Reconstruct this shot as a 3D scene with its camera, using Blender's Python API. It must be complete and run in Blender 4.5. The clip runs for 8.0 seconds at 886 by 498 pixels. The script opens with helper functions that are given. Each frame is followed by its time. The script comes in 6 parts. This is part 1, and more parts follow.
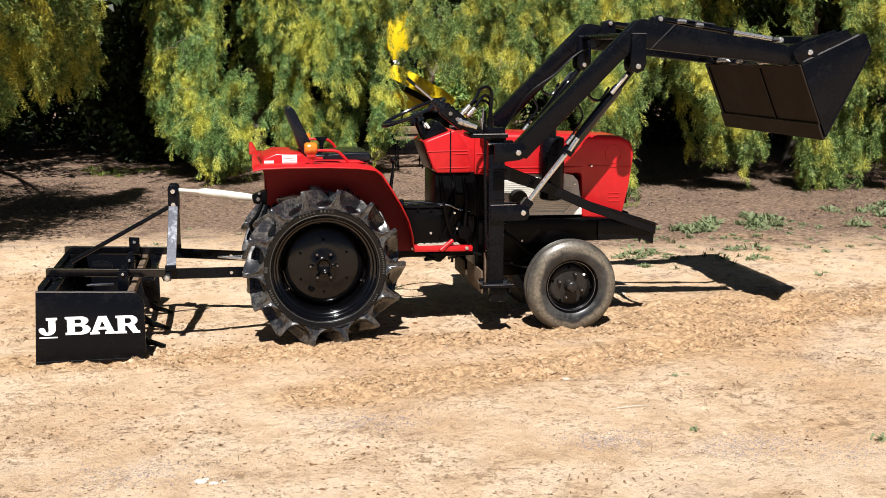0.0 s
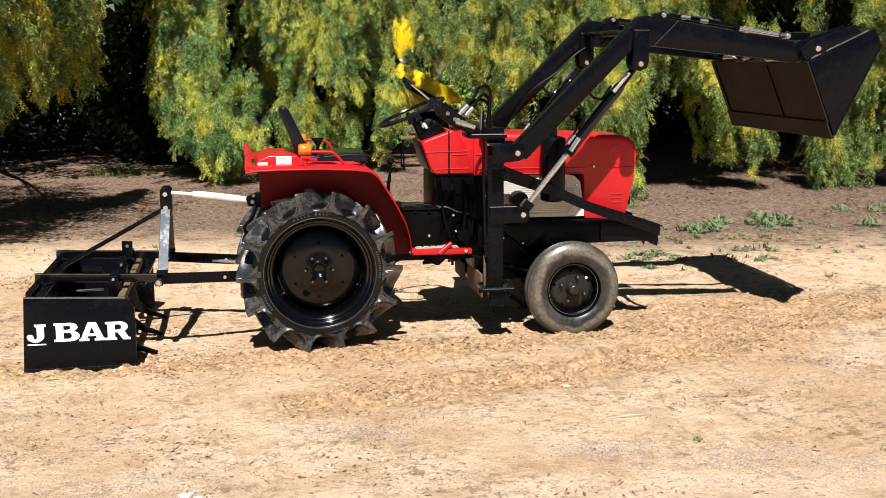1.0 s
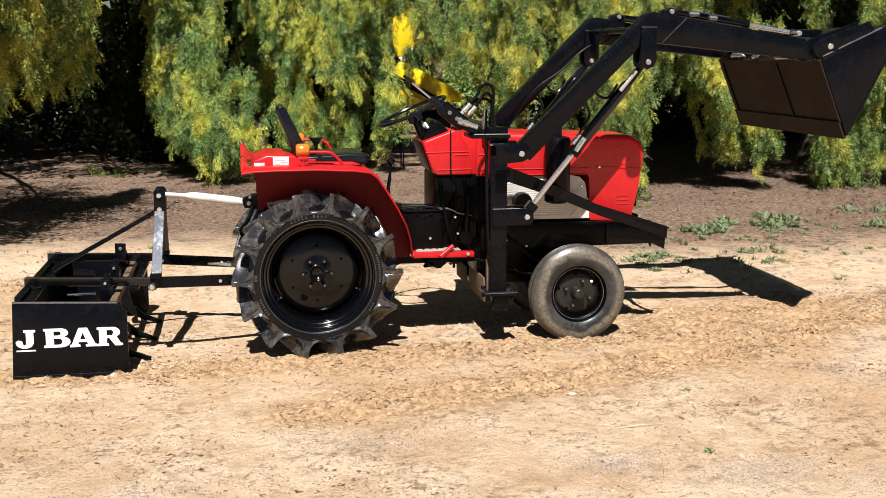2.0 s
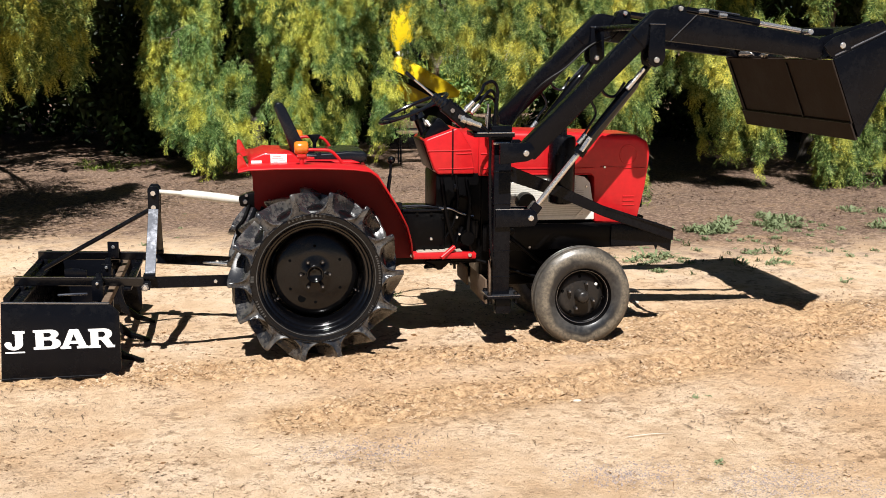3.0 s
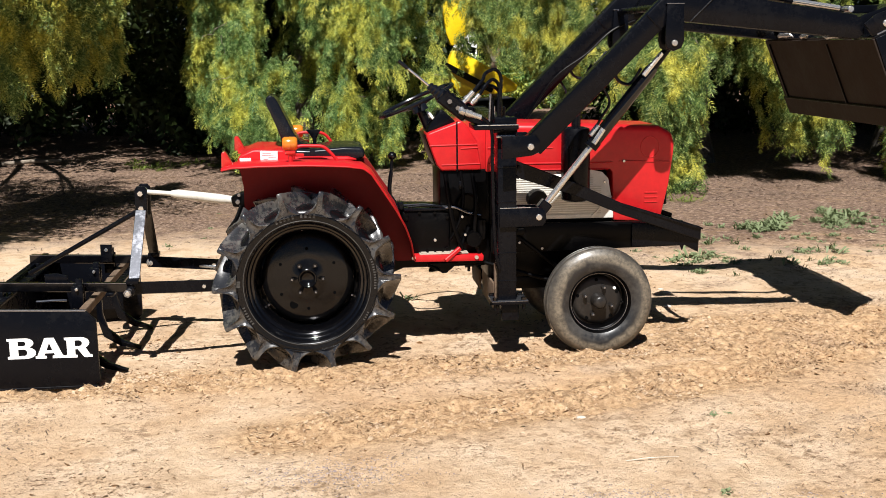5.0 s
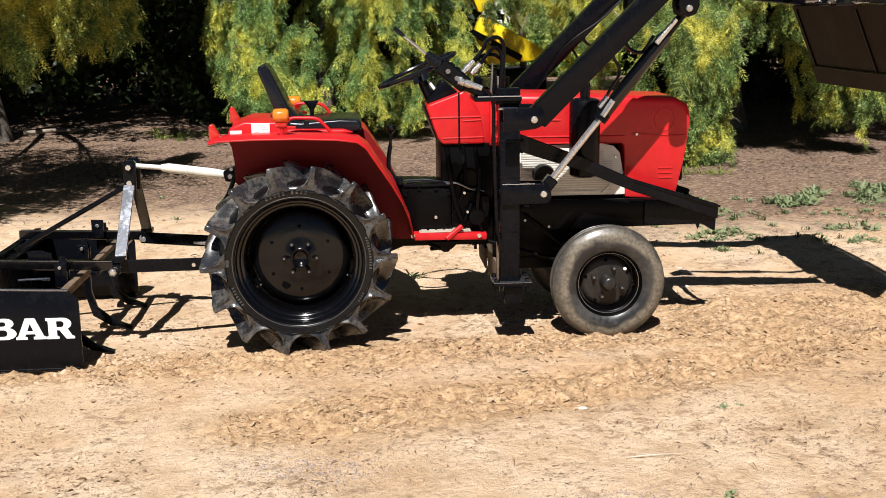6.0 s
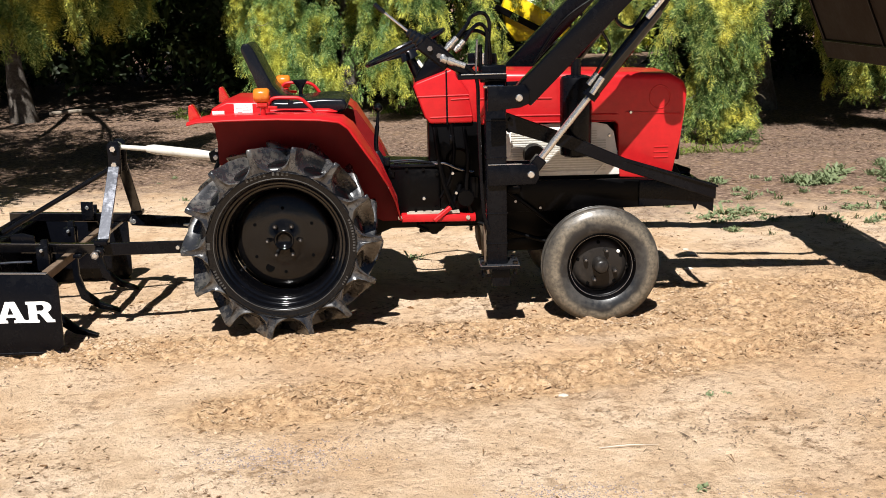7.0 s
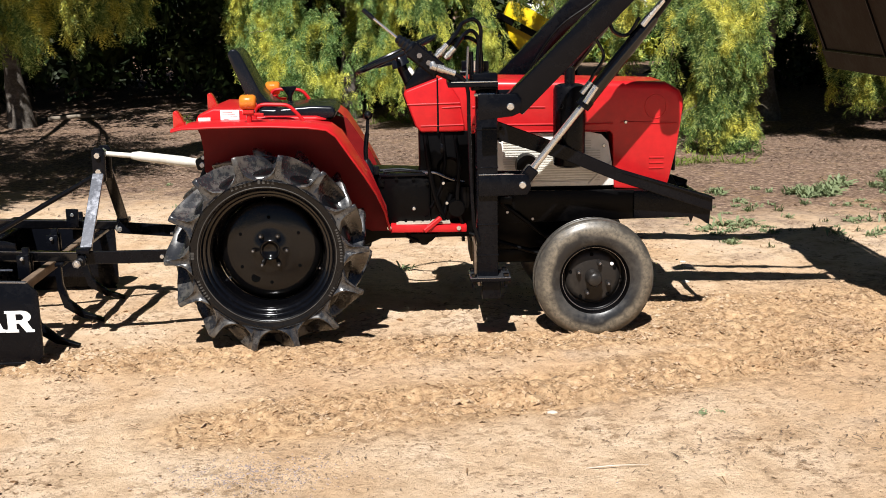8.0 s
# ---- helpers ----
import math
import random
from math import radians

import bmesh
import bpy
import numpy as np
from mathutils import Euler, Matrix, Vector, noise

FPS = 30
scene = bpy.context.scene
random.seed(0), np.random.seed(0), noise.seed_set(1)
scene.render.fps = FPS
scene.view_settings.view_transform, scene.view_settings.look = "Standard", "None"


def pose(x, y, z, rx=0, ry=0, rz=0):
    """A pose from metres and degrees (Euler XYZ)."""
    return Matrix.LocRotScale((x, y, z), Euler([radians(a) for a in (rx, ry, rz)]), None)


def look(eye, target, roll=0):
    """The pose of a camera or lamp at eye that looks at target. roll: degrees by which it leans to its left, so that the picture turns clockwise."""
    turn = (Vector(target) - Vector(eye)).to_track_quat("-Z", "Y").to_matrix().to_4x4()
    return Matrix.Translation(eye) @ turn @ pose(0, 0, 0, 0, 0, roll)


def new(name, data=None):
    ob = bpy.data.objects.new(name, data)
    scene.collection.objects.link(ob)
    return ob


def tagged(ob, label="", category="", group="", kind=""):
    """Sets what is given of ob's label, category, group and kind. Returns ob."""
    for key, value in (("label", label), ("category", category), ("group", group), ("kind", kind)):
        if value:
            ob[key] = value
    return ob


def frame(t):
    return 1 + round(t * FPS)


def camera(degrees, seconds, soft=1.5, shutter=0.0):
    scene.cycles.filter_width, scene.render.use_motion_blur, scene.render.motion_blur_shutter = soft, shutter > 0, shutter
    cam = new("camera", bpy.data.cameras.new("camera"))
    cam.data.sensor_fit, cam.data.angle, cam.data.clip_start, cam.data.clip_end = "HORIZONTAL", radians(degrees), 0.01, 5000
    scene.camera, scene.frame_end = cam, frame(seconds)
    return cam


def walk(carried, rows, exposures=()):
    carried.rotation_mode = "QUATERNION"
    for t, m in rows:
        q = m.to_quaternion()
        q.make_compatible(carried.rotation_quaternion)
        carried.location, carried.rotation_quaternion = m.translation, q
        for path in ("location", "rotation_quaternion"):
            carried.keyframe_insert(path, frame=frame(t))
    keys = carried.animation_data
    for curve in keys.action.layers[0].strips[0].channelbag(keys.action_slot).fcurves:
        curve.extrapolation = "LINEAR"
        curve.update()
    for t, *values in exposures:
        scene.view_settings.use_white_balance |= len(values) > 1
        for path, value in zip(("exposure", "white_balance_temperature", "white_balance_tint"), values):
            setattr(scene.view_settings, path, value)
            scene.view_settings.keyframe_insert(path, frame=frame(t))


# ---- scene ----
cam = camera(44.0, 8.0, soft=0.5)
PATH = [
    (0, (-0.507, -6.598, 1.645), (-0.131, -4.664, 1.298), 0.2),
    (0.5, (-0.459, -6.53, 1.651), (-0.093, -4.595, 1.301), 0.1),
    (1, (-0.403, -6.461, 1.646), (-0.048, -4.524, 1.296), -0.1),
    (1.5, (-0.382, -6.38, 1.639), (-0.03, -4.443, 1.289), -0.2),
    (3, (-0.394, -6.133, 1.648), (-0.028, -4.2, 1.286), 0.4),
    (3.5, (-0.282, -6.084, 1.641), (0.055, -4.146, 1.278), 0.2),
    (4, (-0.135, -6.037, 1.625), (0.161, -4.093, 1.265), -0.4),
    (4.5, (-0.013, -5.928, 1.606), (0.24, -3.976, 1.248), -0.7),
    (6, (0.295, -5.524, 1.592), (0.441, -3.574, 1.168), -0.8),
    (6.5, (0.449, -5.455, 1.572), (0.549, -3.51, 1.12), -1.3),
    (7, (0.574, -5.418, 1.579), (0.638, -3.473, 1.118), -1.4),
    (7.5, (0.629, -5.366, 1.574), (0.684, -3.419, 1.121), -1.2),
    (8, (0.647, -5.308, 1.568), (0.703, -3.36, 1.121), -1.0),
]
walk(cam, [(t, look(eye, target, roll)) for t, eye, target, roll in PATH])

# ---- light ----
SUN_WAY = Vector((0.15, 0.69, -1.0)).normalized()
world = bpy.data.worlds.new("sky")
scene.world = world
world.use_nodes = True
sky = world.node_tree.nodes.new("ShaderNodeTexSky")
sky.sky_type = "NISHITA"
sky.sun_disc = False
sky.altitude, sky.air_density, sky.dust_density = 1200, 0.55, 0.15
sky.sun_elevation = math.asin(-SUN_WAY.z)
sky.sun_rotation = math.atan2(-SUN_WAY.x, -SUN_WAY.y)
world.node_tree.links.new(sky.outputs[0], world.node_tree.nodes["Background"].inputs[0])
world.node_tree.nodes["Background"].inputs[1].default_value = 0.024
sun = new("sun", bpy.data.lights.new("sun", "SUN"))
sun.data.energy, sun.data.angle, sun.data.color = 5.0, radians(0.5), (1.0, 0.975, 0.955)
sun.matrix_world = look((0, 0, 12), Vector((0, 0, 12)) + SUN_WAY)
scene.view_settings.exposure = 0.755

# ---- materials ----
def nodes_of(name):
    m = bpy.data.materials.new(name)
    m.use_nodes = True
    return m, m.node_tree.nodes, m.node_tree.links


def noise_node(n, l, coord, scale, detail=4.0, rough=0.6):
    t = n.new("ShaderNodeTexNoise")
    t.inputs["Scale"].default_value, t.inputs["Detail"].default_value, t.inputs["Roughness"].default_value = scale, detail, rough
    l.new(coord, t.inputs["Vector"])
    return t.outputs["Fac"]


def ramp(n, l, fac, stops):
    r = n.new("ShaderNodeValToRGB")
    while len(r.color_ramp.elements) < len(stops):
        r.color_ramp.elements.new(0.5)
    for e, (p, c) in zip(r.color_ramp.elements, stops):
        e.position, e.color = p, (*c, 1) if len(c) == 3 else c
    l.new(fac, r.inputs[0])
    return r.outputs[0]


def mix(n, l, fac, a, b, kind="MIX"):
    m = n.new("ShaderNodeMix")
    m.data_type, m.blend_type = "RGBA", kind
    for socket, v in ((m.inputs[0], fac), (m.inputs[6], a), (m.inputs[7], b)):
        if isinstance(v, (int, float)):
            socket.default_value = v
        elif isinstance(v, tuple):
            socket.default_value = (*v, 1)
        else:
            l.new(v, socket)
    return m.outputs[2]


def coat(name, base, worn, rough=0.4, rough_worn=0.8, metal=0.0, wear=(0.5, 0.75), scale=6.0, grain=60.0, bump=0.15, coat_weight=0.0, gloss=0.5):
    """A surface of one paint or stuff with dust or wear of a second colour, at two scales."""
    m, n, l = nodes_of(name)
    b = n["Principled BSDF"]
    co = n.new("ShaderNodeTexCoord").outputs["Object"]
    big, small = noise_node(n, l, co, scale), noise_node(n, l, co, grain, 3.0)
    both = mix(n, l, 0.35, big, small)
    mask = ramp(n, l, both, ((wear[0], (0, 0, 0)), (wear[1], (1, 1, 1))))
    tone = mix(n, l, 0.25, base, ramp(n, l, small, ((0.3, tuple(c * 0.6 for c in base)), (0.7, tuple(min(1, c * 1.35) for c in base)))))
    l.new(mix(n, l, mask, tone, worn), b.inputs["Base Color"])
    l.new(mix(n, l, mask, (rough,) * 3, (rough_worn,) * 3), b.inputs["Roughness"])
    b.inputs["Metallic"].default_value = metal
    b.inputs["Specular IOR Level"].default_value = gloss
    b.inputs["Coat Weight"].default_value = coat_weight
    b.inputs["Coat Roughness"].default_value = 0.08
    p = n.new("ShaderNodeBump")
    p.inputs["Strength"].default_value, p.inputs["Distance"].default_value = bump, 0.004
    l.new(small, p.inputs["Height"])
    l.new(p.outputs[0], b.inputs["Normal"])
    return m


RED = coat("red_paint", (0.47, 0.0120, 0.0150), (0.37, 0.018, 0.019), 0.33, 0.48, wear=(0.55, 0.85), scale=3, grain=25, bump=0.03, coat_weight=0.12, gloss=0.3)
BLACK = coat("black_paint", (0.0023, 0.0027, 0.0043), (0.0066, 0.0067, 0.0078), 0.25, 0.46, wear=(0.5, 0.8), scale=7, grain=45, bump=0.1, gloss=0.16)
DISC = coat("black_wheel_paint", (0.0024, 0.0023, 0.0025), (0.0070, 0.0062, 0.0056), 0.15, 0.34, wear=(0.5, 0.85), scale=6, grain=40, bump=0.04, gloss=0.34)
GLOSS = coat("glossy_black_paint", (0.0020, 0.0020, 0.0026), (0.006, 0.006, 0.007), 0.14, 0.36, wear=(0.55, 0.88), scale=5, grain=40, bump=0.05, gloss=0.30, coat_weight=0.5)
GREASY = coat("greasy_black_iron", (0.0015, 0.0014, 0.0016), (0.0044, 0.0039, 0.0036), 0.34, 0.75, wear=(0.54, 0.82), scale=9, grain=50, bump=0.25, gloss=0.11)
# darker red puts the shade beneath the mudguards into the colour
SHADED_RED = coat("shaded_guard_red", (0.17, 0.0060, 0.0065), (0.11, 0.014, 0.011), 0.5, 0.8, wear=(0.5, 0.8), scale=6, grain=40, bump=0.15, gloss=0.2)
RUBBER = coat("black_rubber", (0.0030, 0.0030, 0.0036), (0.010, 0.0092, 0.0085), 0.24, 0.46, wear=(0.50, 0.85), scale=7, grain=40, bump=0.10, gloss=0.32)
LUG = coat("scuffed_grey_rubber", (0.018, 0.019, 0.022), (0.135, 0.122, 0.102), 0.24, 0.46, wear=(0.47, 0.78), scale=13, grain=50, bump=0.06, gloss=0.8)
# near-black caps stand for the shade inside the wheels' small holes
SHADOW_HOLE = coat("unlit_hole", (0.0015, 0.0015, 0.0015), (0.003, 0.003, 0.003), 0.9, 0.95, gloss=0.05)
HUBPAINT = coat("dusty_brown_black_paint", (0.016, 0.0140, 0.0125), (0.034, 0.028, 0.023), 0.34, 0.6, scale=10, grain=60, gloss=0.35)
MARK = coat("scuffed_rubber", (0.045, 0.042, 0.038), (0.10, 0.092, 0.080), 0.5, 0.7, scale=9, grain=50)
VINYL = coat("black_vinyl", (0.0050, 0.0062, 0.0092), (0.0085, 0.0098, 0.0135), 0.22, 0.36, scale=8, grain=260, bump=0.005, gloss=0.32)
STEEL = coat("bright_steel", (0.66, 0.66, 0.65), (0.42, 0.40, 0.36), 0.22, 0.45, metal=0.85, scale=10, grain=70, bump=0.05)
SILVER = coat("silver_paint", (0.66, 0.64, 0.57), (0.42, 0.38, 0.30), 0.35, 0.6, metal=0.15, wear=(0.55, 0.8), scale=12, grain=60, bump=0.1)
CREAM = coat("off_white_paint", (0.80, 0.79, 0.73), (0.62, 0.58, 0.50), 0.4, 0.7, wear=(0.5, 0.8), scale=7, grain=50, bump=0.08)
CREAM_SLOT = coat("louvre_paint", (0.62, 0.60, 0.54), (0.48, 0.45, 0.38), 0.5, 0.8, scale=7, grain=50, bump=0.08)
WHITE = coat("white_lettering", (0.82, 0.82, 0.80), (0.62, 0.60, 0.56), 0.5, 0.7, wear=(0.6, 0.85), scale=14, grain=80, bump=0.03)
AMBER = coat("amber_plastic", (0.60, 0.17, 0.015), (0.48, 0.14, 0.02), 0.2, 0.4, scale=8, grain=60, bump=0.03, coat_weight=0.6)
LENS = coat("red_lens", (0.45, 0.015, 0.012), (0.35, 0.02, 0.015), 0.2, 0.4, scale=8, grain=60, bump=0.03, coat_weight=0.6)
# rust on the shank bar; ground-lit tan on the sub-frame plates
RUST_AND_BOUNCE = coat("dusty_rusted_and_ground_lit_steel", (0.105, 0.068, 0.042), (0.20, 0.140, 0.090), 0.75, 0.9, wear=(0.45, 0.7), scale=9, grain=60, bump=0.2)
MUDSTEEL = coat("brown_earth_stained_steel", (0.019, 0.013, 0.0098), (0.029, 0.021, 0.016), 0.6, 0.85, wear=(0.4, 0.7), scale=6, grain=40, bump=0.25, gloss=0.15)
TREAD = coat("worn_tread_plate", (0.42, 0.37, 0.30), (0.26, 0.19, 0.14), 0.55, 0.8, metal=0.2, scale=14, grain=80, bump=0.4)
YELLOW = coat("yellow_paint", (0.80, 0.56, 0.012), (0.62, 0.42, 0.03), 0.35, 0.6, wear=(0.6, 0.9), scale=2, grain=20, bump=0.05)
WOOD = coat("weathered_wood", (0.15, 0.095, 0.055), (0.24, 0.17, 0.11), 0.8, 0.9, scale=6, grain=60, bump=0.4)
BARK = coat("grey_bark", (0.085, 0.072, 0.060), (0.22, 0.20, 0.175), 0.9, 0.95, wear=(0.45, 0.75), scale=7, grain=35, bump=0.9, gloss=0.1)
TWIG = coat("dry_twig", (0.20, 0.165, 0.125), (0.36, 0.31, 0.25), 0.85, 0.9, scale=4, grain=50, bump=0.2)
STUCCO = coat("white_wall_paint", (0.78, 0.78, 0.76), (0.60, 0.59, 0.56), 0.8, 0.9, scale=1, grain=10, bump=0.1)
SHINGLE = coat("grey_roof", (0.30, 0.29, 0.28), (0.22, 0.20, 0.19), 0.8, 0.9, scale=2, grain=20, bump=0.2)
STONE = coat("pale_stone", (0.52, 0.47, 0.39), (0.38, 0.33, 0.26), 0.85, 0.9, scale=12, grain=70, bump=0.3)
LITTER = coat("dry_leaf_litter", (0.085, 0.057, 0.038), (0.26, 0.185, 0.12), 0.9, 0.9, wear=(0.4, 0.65), scale=30, grain=200, bump=0.2)


def leaf_material(name, greens, yellows, spread, clump=1.6):
    """Thin leaves that let light through; greener and yellower clumps, and each leaflet its own tone."""
    m, n, l = nodes_of(name)
    n.remove(n["Principled BSDF"])
    co = n.new("ShaderNodeTexCoord").outputs["Object"]
    rnd = n.new("ShaderNodeNewGeometry").outputs["Random Per Island"]
    g = ramp(n, l, rnd, ((0.0, greens[0]), (0.6, greens[1]), (1.0, greens[2])))
    y = ramp(n, l, rnd, ((0.0, yellows[0]), (1.0, yellows[1])))
    mask = ramp(n, l, noise_node(n, l, co, clump, 3.0), ((spread[0], (0, 0, 0)), (spread[1], (1, 1, 1))))
    col = mix(n, l, mask, g, y)
    d, t, gl, a, b = (n.new("ShaderNode" + k) for k in ("BsdfDiffuse", "BsdfTranslucent", "BsdfGlossy", "MixShader", "MixShader"))
    for s in (d, t):
        l.new(col, s.inputs["Color"])
    gl.inputs["Roughness"].default_value = 0.45
    gl.inputs["Color"].default_value = (0.8, 0.8, 0.8, 1)
    a.inputs[0].default_value, b.inputs[0].default_value = 0.32, 0.014
    l.new(d.outputs[0], a.inputs[1]), l.new(t.outputs[0], a.inputs[2])
    l.new(a.outputs[0], b.inputs[1]), l.new(gl.outputs[0], b.inputs[2])
    l.new(b.outputs[0], n["Material Output"].inputs[0])
    return m


LEAF = leaf_material("pepper_leaf", ((0.042, 0.096, 0.026), (0.145, 0.255, 0.070), (0.340, 0.460, 0.165)), ((0.310, 0.350, 0.062), (0.80, 0.75, 0.120)), (0.465, 0.63), 2.6)
LEAF_GREEN = leaf_material("green_pepper_leaf", ((0.036, 0.078, 0.022), (0.145, 0.225, 0.058), (0.40, 0.48, 0.15)), ((0.29, 0.31, 0.052), (0.78, 0.69, 0.11)), (0.485, 0.66), 2.6)
# thicket leaves tinted darker to carry the shade behind the trees
THICKET_LEAF = leaf_material("shaded_thicket_leaf", ((0.012, 0.024, 0.007), (0.022, 0.038, 0.010), (0.036, 0.055, 0.015)), ((0.03, 0.045, 0.011), (0.05, 0.062, 0.015)), (0.5, 0.7))
def worn_tyre_material():
    """Rubber that is black by the rim and dusty on the shoulder and tread."""
    m = coat("dusty_worn_rubber", (0.016, 0.0165, 0.0175), (0.075, 0.069, 0.060), 0.32, 0.62, wear=(0.46, 0.76), scale=8, grain=45, bump=0.12, gloss=0.5)
    n, l = m.node_tree.nodes, m.node_tree.links
    b = n["Principled BSDF"]
    old = b.inputs["Base Color"].links[0].from_socket
    co = n.new("ShaderNodeTexCoord").outputs["Object"]
    d = n.new("ShaderNodeVectorMath")
    d.operation = "MULTIPLY_ADD"
    l.new(co, d.inputs[0])
    d.inputs[1].default_value, d.inputs[2].default_value = (1, 0, 1), (-1.490, 0, -0.280)
    r = n.new("ShaderNodeVectorMath")
    r.operation = "LENGTH"
    l.new(d.outputs[0], r.inputs[0])
    big = noise_node(n, l, co, 5.0, 3)
    w = n.new("ShaderNodeMath")
    w.operation = "MULTIPLY_ADD"
    l.new(big, w.inputs[0])
    w.inputs[1].default_value = 0.09
    l.new(r.outputs["Value"], w.inputs[2])
    ring = ramp(n, l, w.outputs[0], ((0.252, (0, 0, 0)), (0.272, (1, 1, 1)), (0.296, (0.9, 0.9, 0.9)), (0.318, (0.25, 0.25, 0.25))))
    dust = ramp(n, l, noise_node(n, l, co, 60, 4), ((0.3, (0.065, 0.056, 0.044)), (0.7, (0.205, 0.172, 0.126))))
    l.new(mix(n, l, ring, old, dust), b.inputs["Base Color"])
    return m


OLDRUBBER = worn_tyre_material()
LEGSTEEL = coat("polished_dark_steel", (0.26, 0.27, 0.30), (0.10, 0.10, 0.11), 0.18, 0.4, metal=0.9, scale=10, grain=60, bump=0.05)
WEED = leaf_material("grey_green_weed_leaf", ((0.17, 0.21, 0.105), (0.27, 0.32, 0.17), (0.40, 0.44, 0.26)), ((0.24, 0.28, 0.09), (0.34, 0.36, 0.13)), (0.60, 0.8))
GRASS = leaf_material("fresh_grass", ((0.12, 0.17, 0.03), (0.20, 0.26, 0.05), (0.32, 0.36, 0.09)), ((0.25, 0.26, 0.05), (0.34, 0.32, 0.08)), (0.55, 0.8))


def soil_material():
    m, n, l = nodes_of("dry_sandy_soil")
    b = n["Principled BSDF"]
    co = n.new("ShaderNodeTexCoord").outputs["Object"]
    broad, mid, fine, grit = noise_node(n, l, co, 0.55, 5), noise_node(n, l, co, 3.2, 6, 0.65), noise_node(n, l, co, 26, 5, 0.7), noise_node(n, l, co, 140, 2)
    tan = ramp(n, l, mid, ((0.32, (0.495, 0.345, 0.216)), (0.48, (0.645, 0.474, 0.317)), (0.66, (0.755, 0.590, 0.432))))
    orange = ramp(n, l, fine, ((0.3, (0.41, 0.247, 0.130)), (0.7, (0.61, 0.400, 0.227))))
    grey = ramp(n, l, fine, ((0.35, (0.33, 0.250, 0.190)), (0.62, (0.60, 0.465, 0.350))))
    churned = ramp(n, l, fine, ((0.34, (0.20, 0.112, 0.055)), (0.48, (0.47, 0.300, 0.162)), (0.66, (0.64, 0.445, 0.260))))
    col = mix(n, l, ramp(n, l, broad, ((0.46, (0, 0, 0)), (0.62, (0.7, 0.7, 0.7)))), tan, orange)
    other = noise_node(n, l, co, 0.9, 6, 0.7)
    patch = ramp(n, l, other, ((0.56, (0, 0, 0)), (0.72, (0.7, 0.7, 0.7))))
    col = mix(n, l, patch, col, grey)
    at = n.new("ShaderNodeAttribute")
    at.attribute_name = "churn"
    torn = n.new("ShaderNodeMath")
    torn.operation = "MULTIPLY_ADD"
    l.new(mid, torn.inputs[0])
    torn.inputs[1].default_value = 0.9
    l.new(at.outputs["Fac"], torn.inputs[2])
    col = mix(n, l, ramp(n, l, torn.outputs[0], ((0.50, (0, 0, 0)), (0.86, (0.92, 0.92, 0.92)))), col, churned)
    # leaf litter that has gathered under and before the trees
    sep = n.new("ShaderNodeSeparateXYZ")
    l.new(co, sep.inputs[0])
    far = n.new("ShaderNodeMapRange")
    far.inputs["From Min"].default_value, far.inputs["From Max"].default_value = 1.5, 4.6
    l.new(sep.outputs["Y"], far.inputs["Value"])
    add = n.new("ShaderNodeMath")
    add.operation = "MULTIPLY_ADD"
    l.new(mid, add.inputs[0])
    add.inputs[1].default_value = 0.9
    l.new(far.outputs[0], add.inputs[2])
    west = n.new("ShaderNodeMapRange")
    west.inputs["From Min"].default_value, west.inputs["From Max"].default_value = -0.5, 2.5
    west.inputs["To Min"].default_value, west.inputs["To Max"].default_value = -0.27, 0.16
    l.new(sep.outputs["X"], west.inputs["Value"])
    more = n.new("ShaderNodeMath")
    l.new(add.outputs[0], more.inputs[0]), l.new(west.outputs[0], more.inputs[1])
    cover = ramp(n, l, more.outputs[0], ((0.62, (0, 0, 0)), (1.0, (0.95, 0.95, 0.95))))
    litter = ramp(n, l, fine, ((0.34, (0.058, 0.034, 0.026)), (0.50, (0.155, 0.100, 0.074)), (0.66, (0.42, 0.300, 0.220))))
    col = mix(n, l, cover, col, litter)
    # broken, trodden crust in patches
    torn_edge = ramp(n, l, noise_node(n, l, co, 15.0, 10, 0.8), ((0.43, (1, 1, 1)), (0.50, (0, 0, 0))))
    where = ramp(n, l, noise_node(n, l, co, 1.7, 4, 0.7), ((0.42, (0, 0, 0)), (0.60, (0.85, 0.85, 0.85))))
    col = mix(n, l, mix(n, l, 1.0, torn_edge, where, "MULTIPLY"), col, (0.27, 0.175, 0.100))
    # dark flecks: bits of leaf and bark, thicker in patches
    fleck = noise_node(n, l, co, 42.0, 8, 0.78)
    wide = n.new("ShaderNodeMath")
    wide.operation = "MULTIPLY_ADD"
    l.new(mid, wide.inputs[0])
    wide.inputs[1].default_value = -0.35
    l.new(fleck, wide.inputs[2])
    dots = ramp(n, l, wide.outputs[0], ((0.180, (0.20, 0.15, 0.115)), (0.235, (1, 1, 1))))
    col = mix(n, l, 0.9, col, dots, "MULTIPLY")
    speck = ramp(n, l, grit, ((0.28, (0.6, 0.54, 0.48)), (0.40, (1, 1, 1))))
    col = mix(n, l, 0.8, col, speck, "MULTIPLY")
    l.new(col, b.inputs["Base Color"])
    b.inputs["Roughness"].default_value = 0.95
    b.inputs["Specular IOR Level"].default_value = 0.15
    h = mix(n, l, 0.5, fine, fleck)
    p = n.new("ShaderNodeBump")
    p.inputs["Strength"].default_value, p.inputs["Distance"].default_value = 1.0, 0.03
    l.new(h, p.inputs["Height"])
    l.new(p.outputs[0], b.inputs["Normal"])
    return m


SOIL = soil_material()

# ---- building helpers ----
def thing(name, at, label, category, group="", kind=""):
    e = new(name)
    e.location = at
    e.empty_display_size = 0.1
    return tagged(e, label, category, group, kind)


